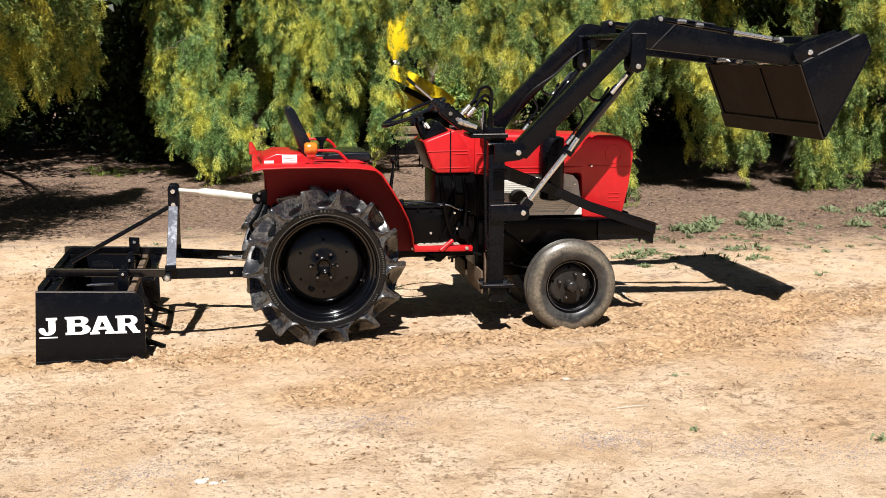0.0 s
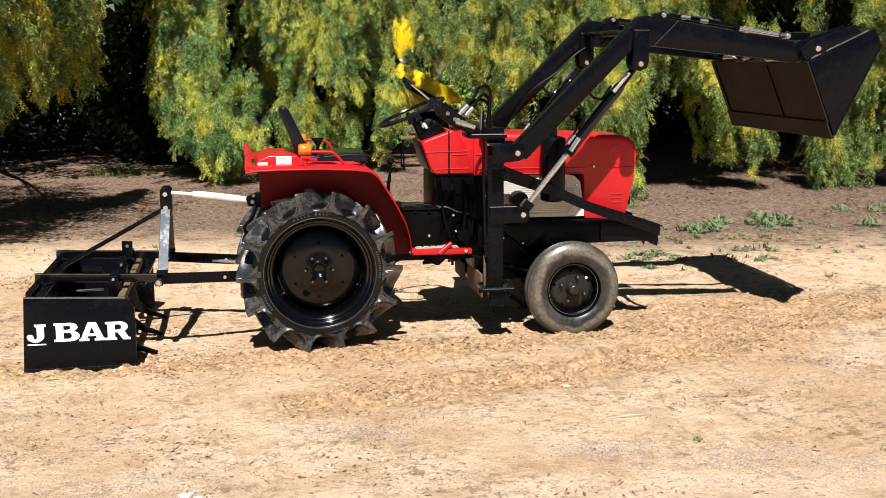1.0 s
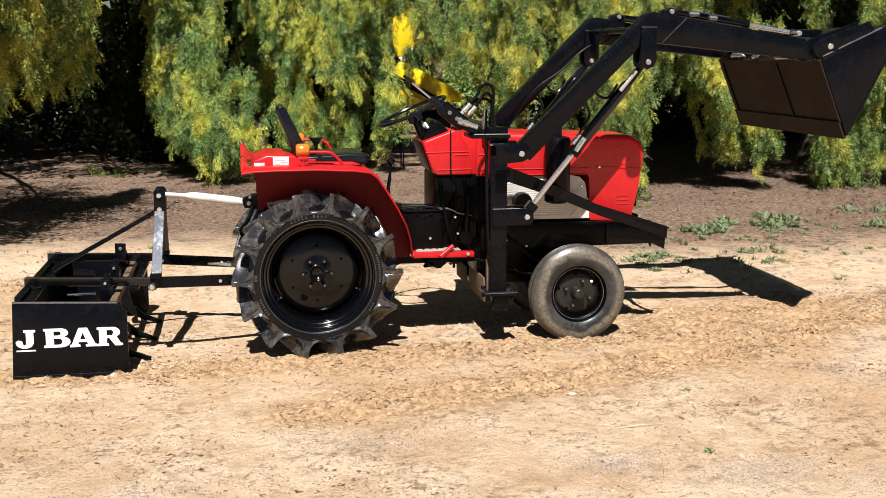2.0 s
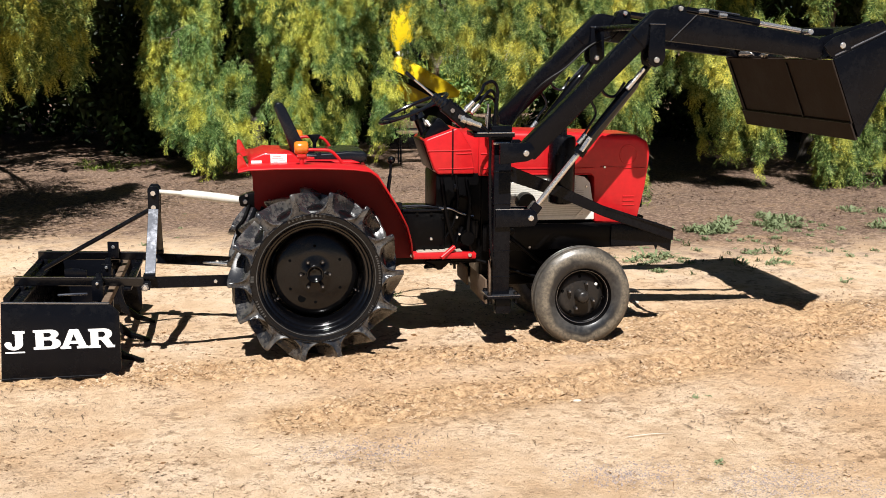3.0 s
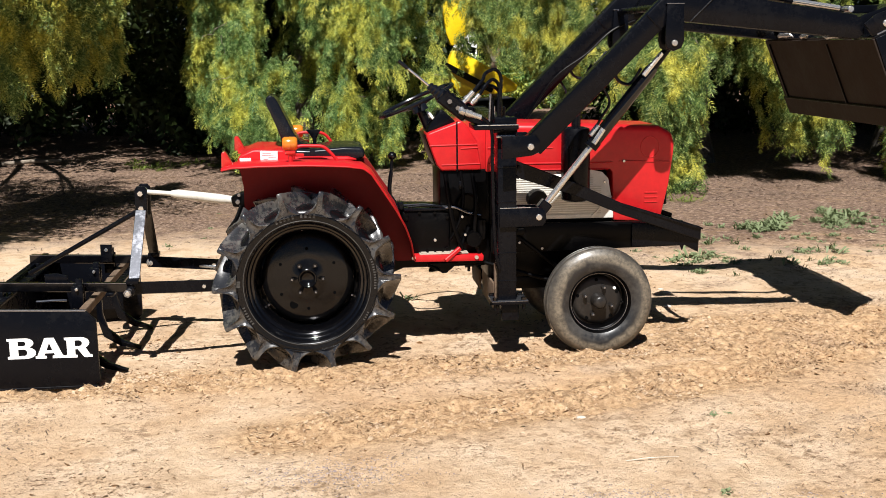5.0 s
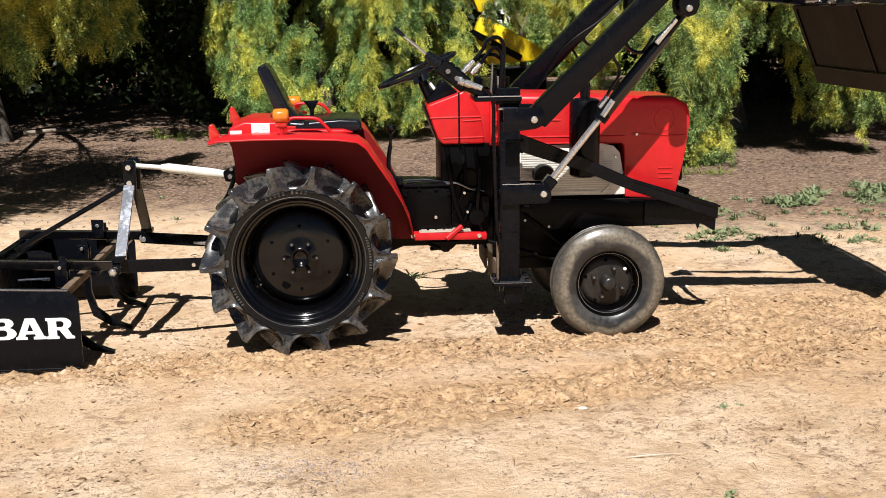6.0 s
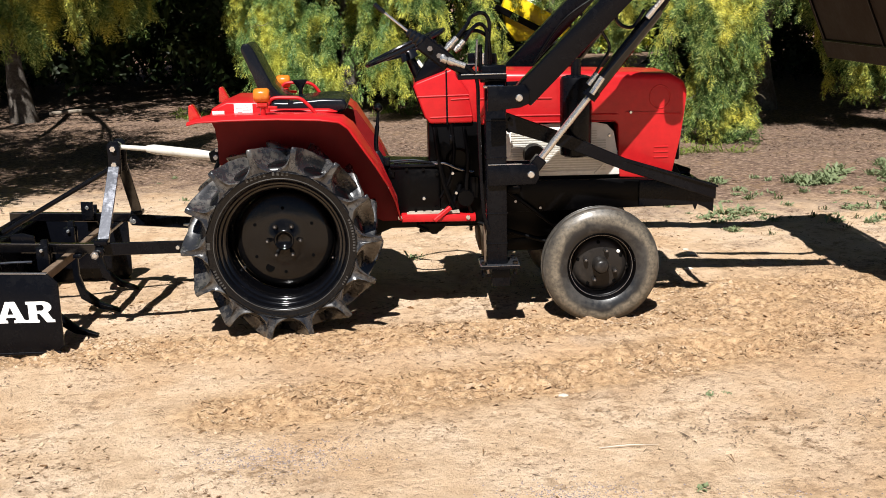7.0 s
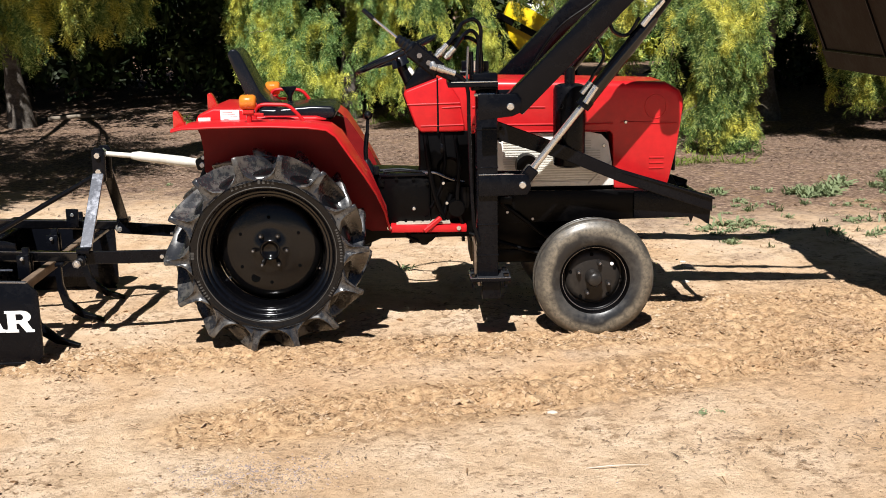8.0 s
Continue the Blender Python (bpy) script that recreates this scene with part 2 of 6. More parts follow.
def finish(name, me, material, parent=None, label="", smooth=35):
    me.materials.append(material)
    if smooth:
        me.shade_smooth()
        me.set_sharp_from_angle(angle=radians(smooth))
    ob = new(name, me)
    if parent is not None:
        ob.parent = parent
        ob.matrix_parent_inverse = Matrix.Translation(-parent.location) if parent.data is None else Matrix()
    return tagged(ob, label)


def part(name, bm, material, parent=None, label="", smooth=35):
    me = bpy.data.meshes.new(name)
    bmesh.ops.recalc_face_normals(bm, faces=bm.faces)
    bm.to_mesh(me)
    bm.free()
    return finish(name, me, material, parent, label, smooth)


def bevel(bm, width, segments=2, least=25):
    es = [e for e in bm.edges if len(e.link_faces) == 2 and e.calc_face_angle(0) > radians(least)]
    bmesh.ops.bevel(bm, geom=es, offset=width, segments=segments, profile=0.5, affect="EDGES", clamp_overlap=True)
    return bm


def prism(points, y0, y1, width=0.0, segments=2, bm=None):
    """A plate or block: an outline in x and z, from y0 to y1, its edges rounded by width."""
    own = bmesh.new()
    a = [own.verts.new((x, y0, z)) for x, z in points]
    b = [own.verts.new((x, y1, z)) for x, z in points]
    own.faces.new(a), own.faces.new(b[::-1])
    for i in range(len(points)):
        own.faces.new((a[i], b[i], b[i - 1], a[i - 1]))
    bmesh.ops.recalc_face_normals(own, faces=own.faces)
    if width:
        bevel(own, width, segments)
    return join(bm, own)


def join(bm, own):
    if bm is None:
        return own
    me = bpy.data.meshes.new("tmp")
    own.to_mesh(me)
    own.free()
    bm.from_mesh(me)
    bpy.data.meshes.remove(me)
    return bm


def block(x0, x1, y0, y1, z0, z1, width=0.004, bm=None, segments=2):
    return prism(((x0, z0), (x1, z0), (x1, z1), (x0, z1)), y0, y1, width, segments, bm)


def bar(a, b, half_w, half_h, width=0.003, bm=None, up=(0, 0, 1)):
    """A straight bar of rectangular section from a to b."""
    a, b = Vector(a), Vector(b)
    d = (b - a).normalized()
    s = d.cross(Vector(up)).normalized()
    u = s.cross(d)
    own = bmesh.new()
    r = [[own.verts.new(p + s * i * half_w + u * j * half_h) for i, j in ((-1, -1), (1, -1), (1, 1), (-1, 1))] for p in (a, b)]
    own.faces.new(r[0]), own.faces.new(r[1][::-1])
    for i in range(4):
        own.faces.new((r[0][i], r[1][i], r[1][i - 1], r[0][i - 1]))
    bmesh.ops.recalc_face_normals(own, faces=own.faces)
    if width:
        bevel(own, width, 1)
    return join(bm, own)


def sweep(points, radius, sides=10, bm=None, closed=False, ends=True):
    """A round tube along points; radius is one number or one for each point."""
    pts = [Vector(p) for p in points]
    n = len(pts)
    rad = radius if isinstance(radius, (list, tuple)) else [radius] * n
    own = bmesh.new()
    rings, side = [], None
    for i, p in enumerate(pts):
        d = (pts[(i + 1) % n] - pts[i - 1]) if closed else (pts[min(i + 1, n - 1)] - pts[max(i - 1, 0)])
        d.normalize()
        if side is None:
            side = d.orthogonal()
        side = (side - d * side.dot(d)).normalized()
        other = d.cross(side)
        rings.append([own.verts.new(p + (side * math.cos(k * math.tau / sides) + other * math.sin(k * math.tau / sides)) * rad[i]) for k in range(sides)])
    for i in range(n if closed else n - 1):
        r, q = rings[i], rings[(i + 1) % n]
        for k in range(sides):
            own.faces.new((r[k - 1], r[k], q[k], q[k - 1]))
    if not closed and ends:
        own.faces.new(rings[0]), own.faces.new(rings[-1][::-1])
    bmesh.ops.recalc_face_normals(own, faces=own.faces)
    return join(bm, own)


def curve_points(points, steps=6):
    """A smooth line through points (Catmull-Rom)."""
    p = [Vector(q) for q in points]
    p = [p[0] * 2 - p[1], *p, p[-1] * 2 - p[-2]]
    out = []
    for i in range(1, len(p) - 2):
        for k in range(steps):
            t = k / steps
            out.append(0.5 * (2 * p[i] + (p[i + 1] - p[i - 1]) * t + (2 * p[i - 1] - 5 * p[i] + 4 * p[i + 1] - p[i + 2]) * t * t
                              + (3 * p[i] - p[i - 1] - 3 * p[i + 1] + p[i + 2]) * t ** 3))
    return out + [p[-2]]


def lathe(profile, centre, sides=48, bm=None, closed=False):
    """Turns (radius, y) round the line along y through centre."""
    own = bmesh.new()
    cx, cy, cz = centre
    rings = []
    for r, y in profile:
        if r < 1e-6:
            rings.append([own.verts.new((cx, cy + y, cz))] * sides)
        else:
            rings.append([own.verts.new((cx + r * math.cos(k * math.tau / sides), cy + y, cz + r * math.sin(k * math.tau / sides))) for k in range(sides)])
    pairs = list(zip(rings, rings[1:])) + ([(rings[-1], rings[0])] if closed else [])
    for a, b in pairs:
        for k in range(sides):
            vs = []
            for v in (a[k - 1], a[k], b[k], b[k - 1]):
                if v not in vs:
                    vs.append(v)
            if len(vs) > 2:
                own.faces.new(vs)
    bmesh.ops.recalc_face_normals(own, faces=own.faces)
    return join(bm, own)


def pin(at, radius, length, way=(0, 1, 0), bm=None, sides=12):
    w = Vector(way).normalized() * length / 2
    own = sweep((Vector(at) - w, Vector(at) + w), radius, sides)
    bevel(own, radius * 0.2, 1, 60)
    return join(bm, own)


def hexbolt(at, radius, length, way=(0, 1, 0), bm=None):
    w = Vector(way).normalized() * length / 2
    return sweep((Vector(at) - w, Vector(at) + w), radius, 6, bm)


# ---- ground ----
TABLE = np.random.RandomState(5).rand(256, 256)


def lattice(x, y, scale, shift=0):
    u, v = np.asarray(x, float) * scale + shift * 17.3, np.asarray(y, float) * scale + shift * 31.7
    i, j = np.floor(u).astype(int), np.floor(v).astype(int)
    a, b = u - i, v - j
    a, b = a * a * (3 - 2 * a), b * b * (3 - 2 * b)
    f = lambda p, q: TABLE[p % 256, q % 256]
    return (f(i, j) * (1 - a) + f(i + 1, j) * a) * (1 - b) + (f(i, j + 1) * (1 - a) + f(i + 1, j + 1) * a) * b - 0.5


def rut(x, y):
    """How churned the soil is: a raked strip that bends away past the front wheel, and the wheels' own tracks."""
    line = -1.36 + 0.16 * (x - 0.0) + 0.055 * np.clip(x, 0, 9) ** 2
    a = np.exp(-((y - line) / 0.20) ** 2) * np.clip((x + 0.5) / 0.5, 0, 1)
    b = 0.8 * np.exp(-((y + 0.62 - 0.10 * np.clip(x, 0, 9)) / 0.16) ** 2) * np.clip((x + 2.5) / 1.0, 0, 1)
    c = 0.7 * np.exp(-((y + 0.1 - 0.05 * np.clip(x - 1.6, 0, 9)) / 0.35) ** 2) * np.clip((x - 1.6) / 0.4, 0, 1)
    d = np.exp(-(((x - 0.12) / 0.16) ** 2 + ((y + 1.32) / 0.10) ** 2))
    return np.clip(np.maximum(np.maximum(np.maximum(a, b), c), 1.2 * d), 0, 1) * np.clip((9 - x) / 3, 0, 1)


def ground_z(x, y):
    x, y = np.asarray(x, float), np.asarray(y, float)
    near = np.clip((12 - np.hypot(x - 1, y)) / 6, 0, 1)
    z = 0.02 * np.clip((y + 1.0) / 0.5, 0, 1)
    z = z + 0.05 * lattice(x, y, 0.35, 1) * np.clip((np.hypot(x - 0.6, y + 0.4) - 2.2) / 4, 0, 1)
    z = z + near * (0.012 * lattice(x, y, 2.3, 2) + 0.008 * lattice(x, y, 6.5, 3) + 0.007 * lattice(x, y, 15, 4) + 0.006 * np.clip(lattice(x, y, 33, 14), -0.5, 0.1))
    z = z + near * 0.022 * lattice(x, y, 3.4, 8) * np.clip((x - 1.6) / 0.6, 0, 1)
    z = z + 0.032 * np.exp(-(((x - 0.10) / 0.060) ** 2 + ((y + 1.30) / 0.050) ** 2)) - 0.020 * np.exp(-(((x - 0.10) / 0.05) ** 2 + ((y + 1.38) / 0.035) ** 2))
    r = rut(x, y)
    z = z + near * r * (0.058 * lattice(x, y, 8, 5) + 0.045 * np.abs(lattice(x, y, 17, 6)) + 0.034 * lattice(x, y, 31, 7) - 0.008)
    return z


def gz(x, y):
    return float(ground_z(x, y))


def axis_steps(lo, hi, step, far):
    inner = list(np.arange(lo, hi + step / 2, step))
    out, d, p = [], step, hi
    while p < far:
        d *= 1.22
        p += d
        out.append(p)
    back, d, p = [], step, lo
    while p > -far:
        d *= 1.22
        p -= d
        back.append(p)
    return np.array(back[::-1] + inner + out)


gx, gy = axis_steps(-2.4, 4.2, 0.017, 400), axis_steps(-3.2, 2.2, 0.017, 400)
GX, GY = np.meshgrid(gx, gy, indexing="ij")
co = np.stack([GX, GY, ground_z(GX, GY)], -1).reshape(-1, 3)
ni, nj = len(gx), len(gy)
idx = (np.arange(ni - 1)[:, None] * nj + np.arange(nj - 1)[None, :]).reshape(-1)


def mesh_from(name, verts, quads):
    me = bpy.data.meshes.new(name)
    me.vertices.add(len(verts))
    me.vertices.foreach_set("co", np.asarray(verts, np.float32).ravel())
    k = quads.shape[1]
    me.loops.add(quads.size)
    me.loops.foreach_set("vertex_index", np.asarray(quads, np.int32).ravel())
    me.polygons.add(len(quads))
    me.polygons.foreach_set("loop_start", np.arange(0, quads.size, k, dtype=np.int32))
    me.update(calc_edges=True)
    me.validate()
    return me


me = mesh_from("ground", co, np.stack([idx, idx + nj, idx + nj + 1, idx + 1], -1))
me.shade_smooth()
me.attributes.new("churn", "FLOAT", "POINT").data.foreach_set("value", rut(GX, GY).reshape(-1).astype(np.float32))
ground = finish("ground", me, SOIL, None, "dry sandy tan soil yard with churned tracks and leaf litter", smooth=0)
tagged(ground, category="ground", kind="structure")
# darker than the soil: the shade at crumb edges is in this colour
CRUMB_SHADE = coat("shaded_crumb_soil", (0.125, 0.073, 0.037), (0.31, 0.195, 0.105), 0.95, 0.95, wear=(0.4, 0.65), scale=30, grain=150, bump=0.3, gloss=0.1)
GRAVEL_STONE = coat("grey_lilac_gravel", (0.17, 0.135, 0.125), (0.37, 0.31, 0.285), 0.9, 0.9, wear=(0.45, 0.58), scale=160, grain=420, bump=0.2, gloss=0.1)
MULCH = coat("purple_brown_mulch", (0.080, 0.052, 0.039), (0.28, 0.205, 0.155), 0.9, 0.95, wear=(0.4, 0.65), scale=26, grain=160, bump=0.3, gloss=0.1)
SPRIG = leaf_material("dark_sprig_leaf", ((0.05, 0.075, 0.025), (0.085, 0.11, 0.04), (0.14, 0.16, 0.06)), ((0.12, 0.11, 0.04), (0.20, 0.17, 0.07)), (0.5, 0.7))

# ---- tractor ----
tractor = thing("tractor", (0.7, 0, 0.02), "small red farm tractor with black running gear, parked on dry soil", "tractor")


def rear_wheel(side):
    """side -1: the wheel with its face to negative y. The rim carries the lugged tyre, the dished disc and its bolts."""
    cy, cz, f = side * 0.425, 0.460, side
    c = (0, cy, cz)
    rim = part("rear_wheel", lathe([(r, f * y) for r, y in ((0.300, 0.084), (0.303, 0.094), (0.298, 0.099), (0.292, 0.094), (0.288, 0.082), (0.281, 0.080), (0.276, 0.074), (0.272, 0.062), (0.264, 0.059), (0.258, 0.052), (0.254, 0.040), (0.252, 0.0), (0.250, -0.07),
               (0.290, -0.088), (0.300, -0.08), (0.262, -0.05), (0.262, 0.03), (0.300, 0.084))], c, 72), GLOSS, tractor, "glossy black steel rear wheel rim", 50)
    part("tyre", lathe([(r, f * y) for r, y in ((0.284, 0.078), (0.294, 0.088), (0.301, 0.099), (0.306, 0.104), (0.312, 0.103), (0.326, 0.109), (0.342, 0.109), (0.356, 0.101), (0.366, 0.088), (0.374, 0.068), (0.379, 0.035), (0.381, 0.0),
               (0.379, -0.035), (0.374, -0.068), (0.366, -0.088), (0.342, -0.108), (0.306, -0.100), (0.284, -0.078))], c, 84), RUBBER, rim, "black rubber tyre with dust", 60)
    part("bead_ring", sweep([(0.309 * math.cos(a), cy + f * 0.1035, cz + 0.309 * math.sin(a)) for a in np.linspace(0, math.tau, 72, endpoint=False)], 0.0022, 6, closed=True), MARK, rim)
    count = 14
    for s in (1, -1):
        for k in range(count):
            a0 = (k + (0.5 if s < 0 else 0.0)) * math.tau / count + (-0.06 if s == f else 0.02)
            own = bmesh.new()
            rows = []
            wob = random.Random(k * 7 + s)
            # stations from the crown to the shoulder and down the sidewall: tip and base radius, tip and base half width
            for t, yy, rt, rb, wt, wb in ((0.0, -0.014, 0.424, 0.374, 0.013, 0.028), (0.15, 0.008, 0.432, 0.374, 0.015, 0.034), (0.38, 0.036, 0.441, 0.372, 0.016, 0.044), (0.60, 0.062, 0.449, 0.367, 0.017, 0.056),
                                          (0.80, 0.086, 0.456, 0.361, 0.016, 0.066), (0.93, 0.103, 0.459, 0.355, 0.015, 0.072), (0.99, 0.113, 0.457, 0.352, 0.013, 0.070), (1.0, 0.118, 0.446, 0.351, 0.011, 0.058),
                                          (1.0, 0.115, 0.410, 0.350, 0.014, 0.044), (1.0, 0.107, 0.374, 0.347, 0.012, 0.026)):
                a = a0 + 0.33 * (1 - (1 - t) ** 1.5)
                rt += wob.uniform(-0.003, 0.003)
                h = rt - rb
                half = ((rb - 0.008, wb), (rb + 0.05 * h, wb * 0.62 + wt * 0.2), (rb + 0.15 * h, wb * 0.36 + wt * 0.5), (rb + 0.32 * h, wb * 0.16 + wt * 0.80), (rb + 0.62 * h, wt * 1.10), (rt - 0.006, wt), (rt, wt * 0.72))
                vs = []
                for r, w in [(r, -w) for r, w in half] + [(r, w) for r, w in half[::-1]]:
                    aa = a + w / r
                    vs.append(own.verts.new((r * math.cos(aa), cy + s * yy, cz + r * math.sin(aa))))
                rows.append(vs)
            for p, q in zip(rows, rows[1:]):
                for i in range(len(p)):
                    own.faces.new((p[i - 1], p[i], q[i], q[i - 1]))
            own.faces.new(rows[0]), own.faces.new(rows[-1][::-1])
            part("tread_lug", own, LUG, rim, "", 48)
    # raised marks on the sidewall that cannot be read
    own = bmesh.new()
    for a_mid, n_marks, r0, hgt, step in ((1.72, 10, 0.333, 0.017, 0.062), (3.12, 3, 0.333, 0.020, 0.030), (3.62, 7, 0.330, 0.012, 0.045), (0.12, 12, 0.330, 0.011, 0.040), (-0.55, 4, 0.330, 0.010, 0.04)):
        for i in range(n_marks):
            if i == 5 and n_marks == 10:
                continue
            a = a_mid + ((n_marks - 1) / 2 - i) * step
            d, t = Vector((math.cos(a), 0, math.sin(a))), Vector((-math.sin(a), 0, math.cos(a)))
            p = Vector(c) + d * r0 + Vector((0, f * 0.1088, 0))
            bar(p - d * hgt / 2, p + d * hgt / 2, 0.0016, hgt * 0.30, 0, own, up=tuple(t))
    tagged(part("sidewall_marking", own, MARK, rim, "raised dusty marking on the sidewall"), kind="stuff")
    part("disc", lathe([(r, f * y) for r, y in ((0.2505, -0.075), (0.240, -0.074), (0.233, -0.066), (0.228, -0.046), (0.222, -0.034), (0.210, -0.026), (0.190, -0.020), (0.160, -0.016), (0.135, -0.012), (0.110, -0.010), (0.048, -0.009), (0.043, -0.003), (0.038, -0.004), (0.034, -0.012), (0.020, -0.019), (0.0, -0.021),
               (0.0, -0.034), (0.10, -0.030), (0.160, -0.034), (0.205, -0.044), (0.221, -0.064), (0.236, -0.086), (0.2505, -0.087))], c, 64), DISC, rim, "dished black steel wheel disc", 60)
    for k in range(6):
        a = math.radians(60 * k)
        part("bolt", hexbolt((0.077 * math.cos(a), cy - f * 0.004, cz + 0.077 * math.sin(a)), 0.012, 0.020), DISC, rim)
        part("stud", pin((0.077 * math.cos(a), cy + f * 0.007, cz + 0.077 * math.sin(a)), 0.006, 0.012), LEGSTEEL, rim)
    for k in range(6):
        a = math.radians(60 * k + 30)
        part("rivet_hole", lathe([(r, f * y) for r, y in ((0.008, -0.030), (0.008, -0.0125), (0.0, -0.0122))], (0.152 * math.cos(a), cy, cz + 0.152 * math.sin(a)), 12), SHADOW_HOLE, rim)
    for k in range(3):
        a = math.radians(120 * k + 95)
        part("rivet", pin((0.2405 * math.cos(a), cy - f * 0.062, cz + 0.2405 * math.sin(a)), 0.005, 0.02), LEGSTEEL, rim)
    part("slot", lathe([(r, f * y) for r, y in ((0.021, -0.03), (0.021, -0.0125), (0.0, -0.0122))], (-0.072, cy, cz - 0.130), 20), SHADOW_HOLE, rim)
    part("inner_drum", lathe([(r, f * y) for r, y in ((0.0, -0.10), (0.17, -0.10), (0.17, -0.14), (0.0, -0.14))], c, 32), GREASY, rim)
    return rim


rear_wheel(-1)
rear_wheel(1)


def front_wheel(side):
    cx, cy, cz, f = 1.490, side * 0.352, 0.280, side
    c = (cx, cy, cz)
    rim = part("front_wheel", lathe([(r, f * y) for r, y in ((0.164, 0.046), (0.170, 0.053), (0.162, 0.056), (0.155, 0.048), (0.150, 0.034), (0.142, 0.028), (0.138, 0.0), (0.136, -0.045),
               (0.165, -0.052), (0.150, -0.03), (0.150, 0.02), (0.164, 0.046))], c, 56), GREASY, tractor, "dull black steel front wheel rim")
    part("tyre", lathe([(r, f * y) for r, y in ((0.158, 0.050), (0.170, 0.060), (0.190, 0.068), (0.215, 0.071), (0.240, 0.068), (0.258, 0.060), (0.268, 0.050), (0.272, 0.047), (0.270, 0.043), (0.277, 0.040),
               (0.281, 0.022), (0.275, 0.018), (0.275, 0.013), (0.283, 0.009), (0.283, -0.009), (0.275, -0.013), (0.275, -0.018), (0.281, -0.022), (0.277, -0.04), (0.268, -0.05),
               (0.240, -0.068), (0.215, -0.071), (0.17, -0.06), (0.158, -0.05))], c, 72), OLDRUBBER, rim, "worn smooth dusty grey front tyre")
    part("disc", lathe([(r, f * y) for r, y in ((0.143, -0.020), (0.132, -0.020), (0.127, -0.012), (0.120, -0.004), (0.105, 0.001), (0.070, 0.003), (0.050, 0.006), (0.0, 0.006), (0.0, -0.006), (0.06, -0.012), (0.115, -0.018), (0.143, -0.034))], c, 48),
         HUBPAINT, rim, "dusty brown-black wheel disc", 50)
    part("hub_cap", lathe([(r, f * y) for r, y in ((0.040, 0.0), (0.038, 0.020), (0.036, 0.052), (0.032, 0.064), (0.022, 0.071), (0.0, 0.073))], c, 28), HUBPAINT, rim, "", 50)
    for k in range(4):
        a = math.radians(90 * k + 68)
        at = (cx + 0.076 * math.cos(a), cy + f * 0.012, cz + 0.076 * math.sin(a))
        part("bolt", hexbolt(at, 0.012, 0.026), HUBPAINT, rim)
        part("stud", pin((at[0], cy + f * 0.028, at[2]), 0.0065, 0.014), LEGSTEEL, rim)
    for k in range(5):
        a = math.radians(72 * k + 22)
        own = lathe([(r, f * y) for r, y in ((0.009, -0.02), (0.009, 0.0012), (0.0, 0.0015))], (cx + 0.108 * math.cos(a), cy, cz + 0.108 * math.sin(a)), 12)
        part("slot", own, SHADOW_HOLE, rim)
    part("pale_washer", pin((cx + 0.088, cy + f * 0.004, cz + 0.062), 0.009, 0.006), CREAM, rim)
    part("valve", pin((cx + 0.128, cy + f * 0.012, cz - 0.012), 0.005, 0.03), GREASY, rim)
    # steel-toned ring stands for the light that the rim catches
    part("rim_glint", sweep([(cx + 0.150 * math.cos(a), cy + f * 0.036, cz + 0.150 * math.sin(a)) for a in np.linspace(0, math.tau, 56, endpoint=False)], 0.0025, 6, closed=True), LEGSTEEL, rim)
    return rim


front_wheel(-1)
front_wheel(1)

# running gear
part("gearbox", prism(((-0.24, 0.36), (0.30, 0.36), (0.50, 0.44), (0.95, 0.44), (0.95, 0.74), (0.45, 0.76), (0.30, 0.88), (-0.20, 0.86), (-0.26, 0.70)), -0.15, 0.15, 0.02), GREASY, tractor, "greasy black cast gearbox")
part("rear_axle", lathe(((0.0, -0.36), (0.085, -0.36), (0.085, -0.30), (0.065, -0.26), (0.085, -0.17), (0.085, 0.17), (0.065, 0.26), (0.085, 0.30), (0.085, 0.36), (0.0, 0.36)), (0, 0, 0.478), 28), GREASY, tractor)
part("gear_cover", prism(((0.50, 0.52), (0.74, 0.52), (0.74, 0.735), (0.70, 0.75), (0.52, 0.765), (0.49, 0.74)), -0.205, -0.15, 0.012), GREASY, tractor)
part("gear_cover_flange", block(0.50, 0.72, -0.215, -0.15, 0.752, 0.768, 0.004), BLACK, tractor)
part("clutch_housing", prism(((0.69, 0.46), (0.95, 0.46), (0.95, 0.96), (0.69, 0.96)), -0.18, 0.18, 0.012), GREASY, tractor)
part("engine", prism(((0.95, 0.36), (1.60, 0.40), (1.62, 0.70), (1.58, 0.94), (0.95, 0.94)), -0.15, 0.15, 0.015), GREASY, tractor, "greasy black engine block")
part("oil_sump", prism(((1.00, 0.30), (1.36, 0.30), (1.42, 0.37), (0.96, 0.37)), -0.12, 0.12, 0.015), GREASY, tractor)
for s in (-1, 1):
    part("frame_rail", prism(((0.95, 0.52), (1.98, 0.53), (2.02, 0.60), (1.98, 0.665), (0.95, 0.675)), s * 0.215 - 0.012, s * 0.215 + 0.012, 0.004), GREASY, tractor)
    part("front_axle_arm", bar((1.487, s * 0.02, 0.40), (1.487, s * 0.27, 0.34), 0.035, 0.035, 0.008), GREASY, tractor)
    part("king_pin", pin((1.487, s * 0.285, 0.33), 0.028, 0.20, (0, 0, 1)), GREASY, tractor)
    part("stub_axle", pin((1.487, s * 0.32, 0.296), 0.022, 0.10), GREASY, tractor)
part("axle_pivot", prism(((1.40, 0.36), (1.58, 0.36), (1.62, 0.54), (1.36, 0.54)), -0.09, 0.09, 0.01), GREASY, tractor)
part("tie_rod", sweep(((1.36, -0.26, 0.30), (1.36, 0.26, 0.30)), 0.012, 8), GREASY, tractor)
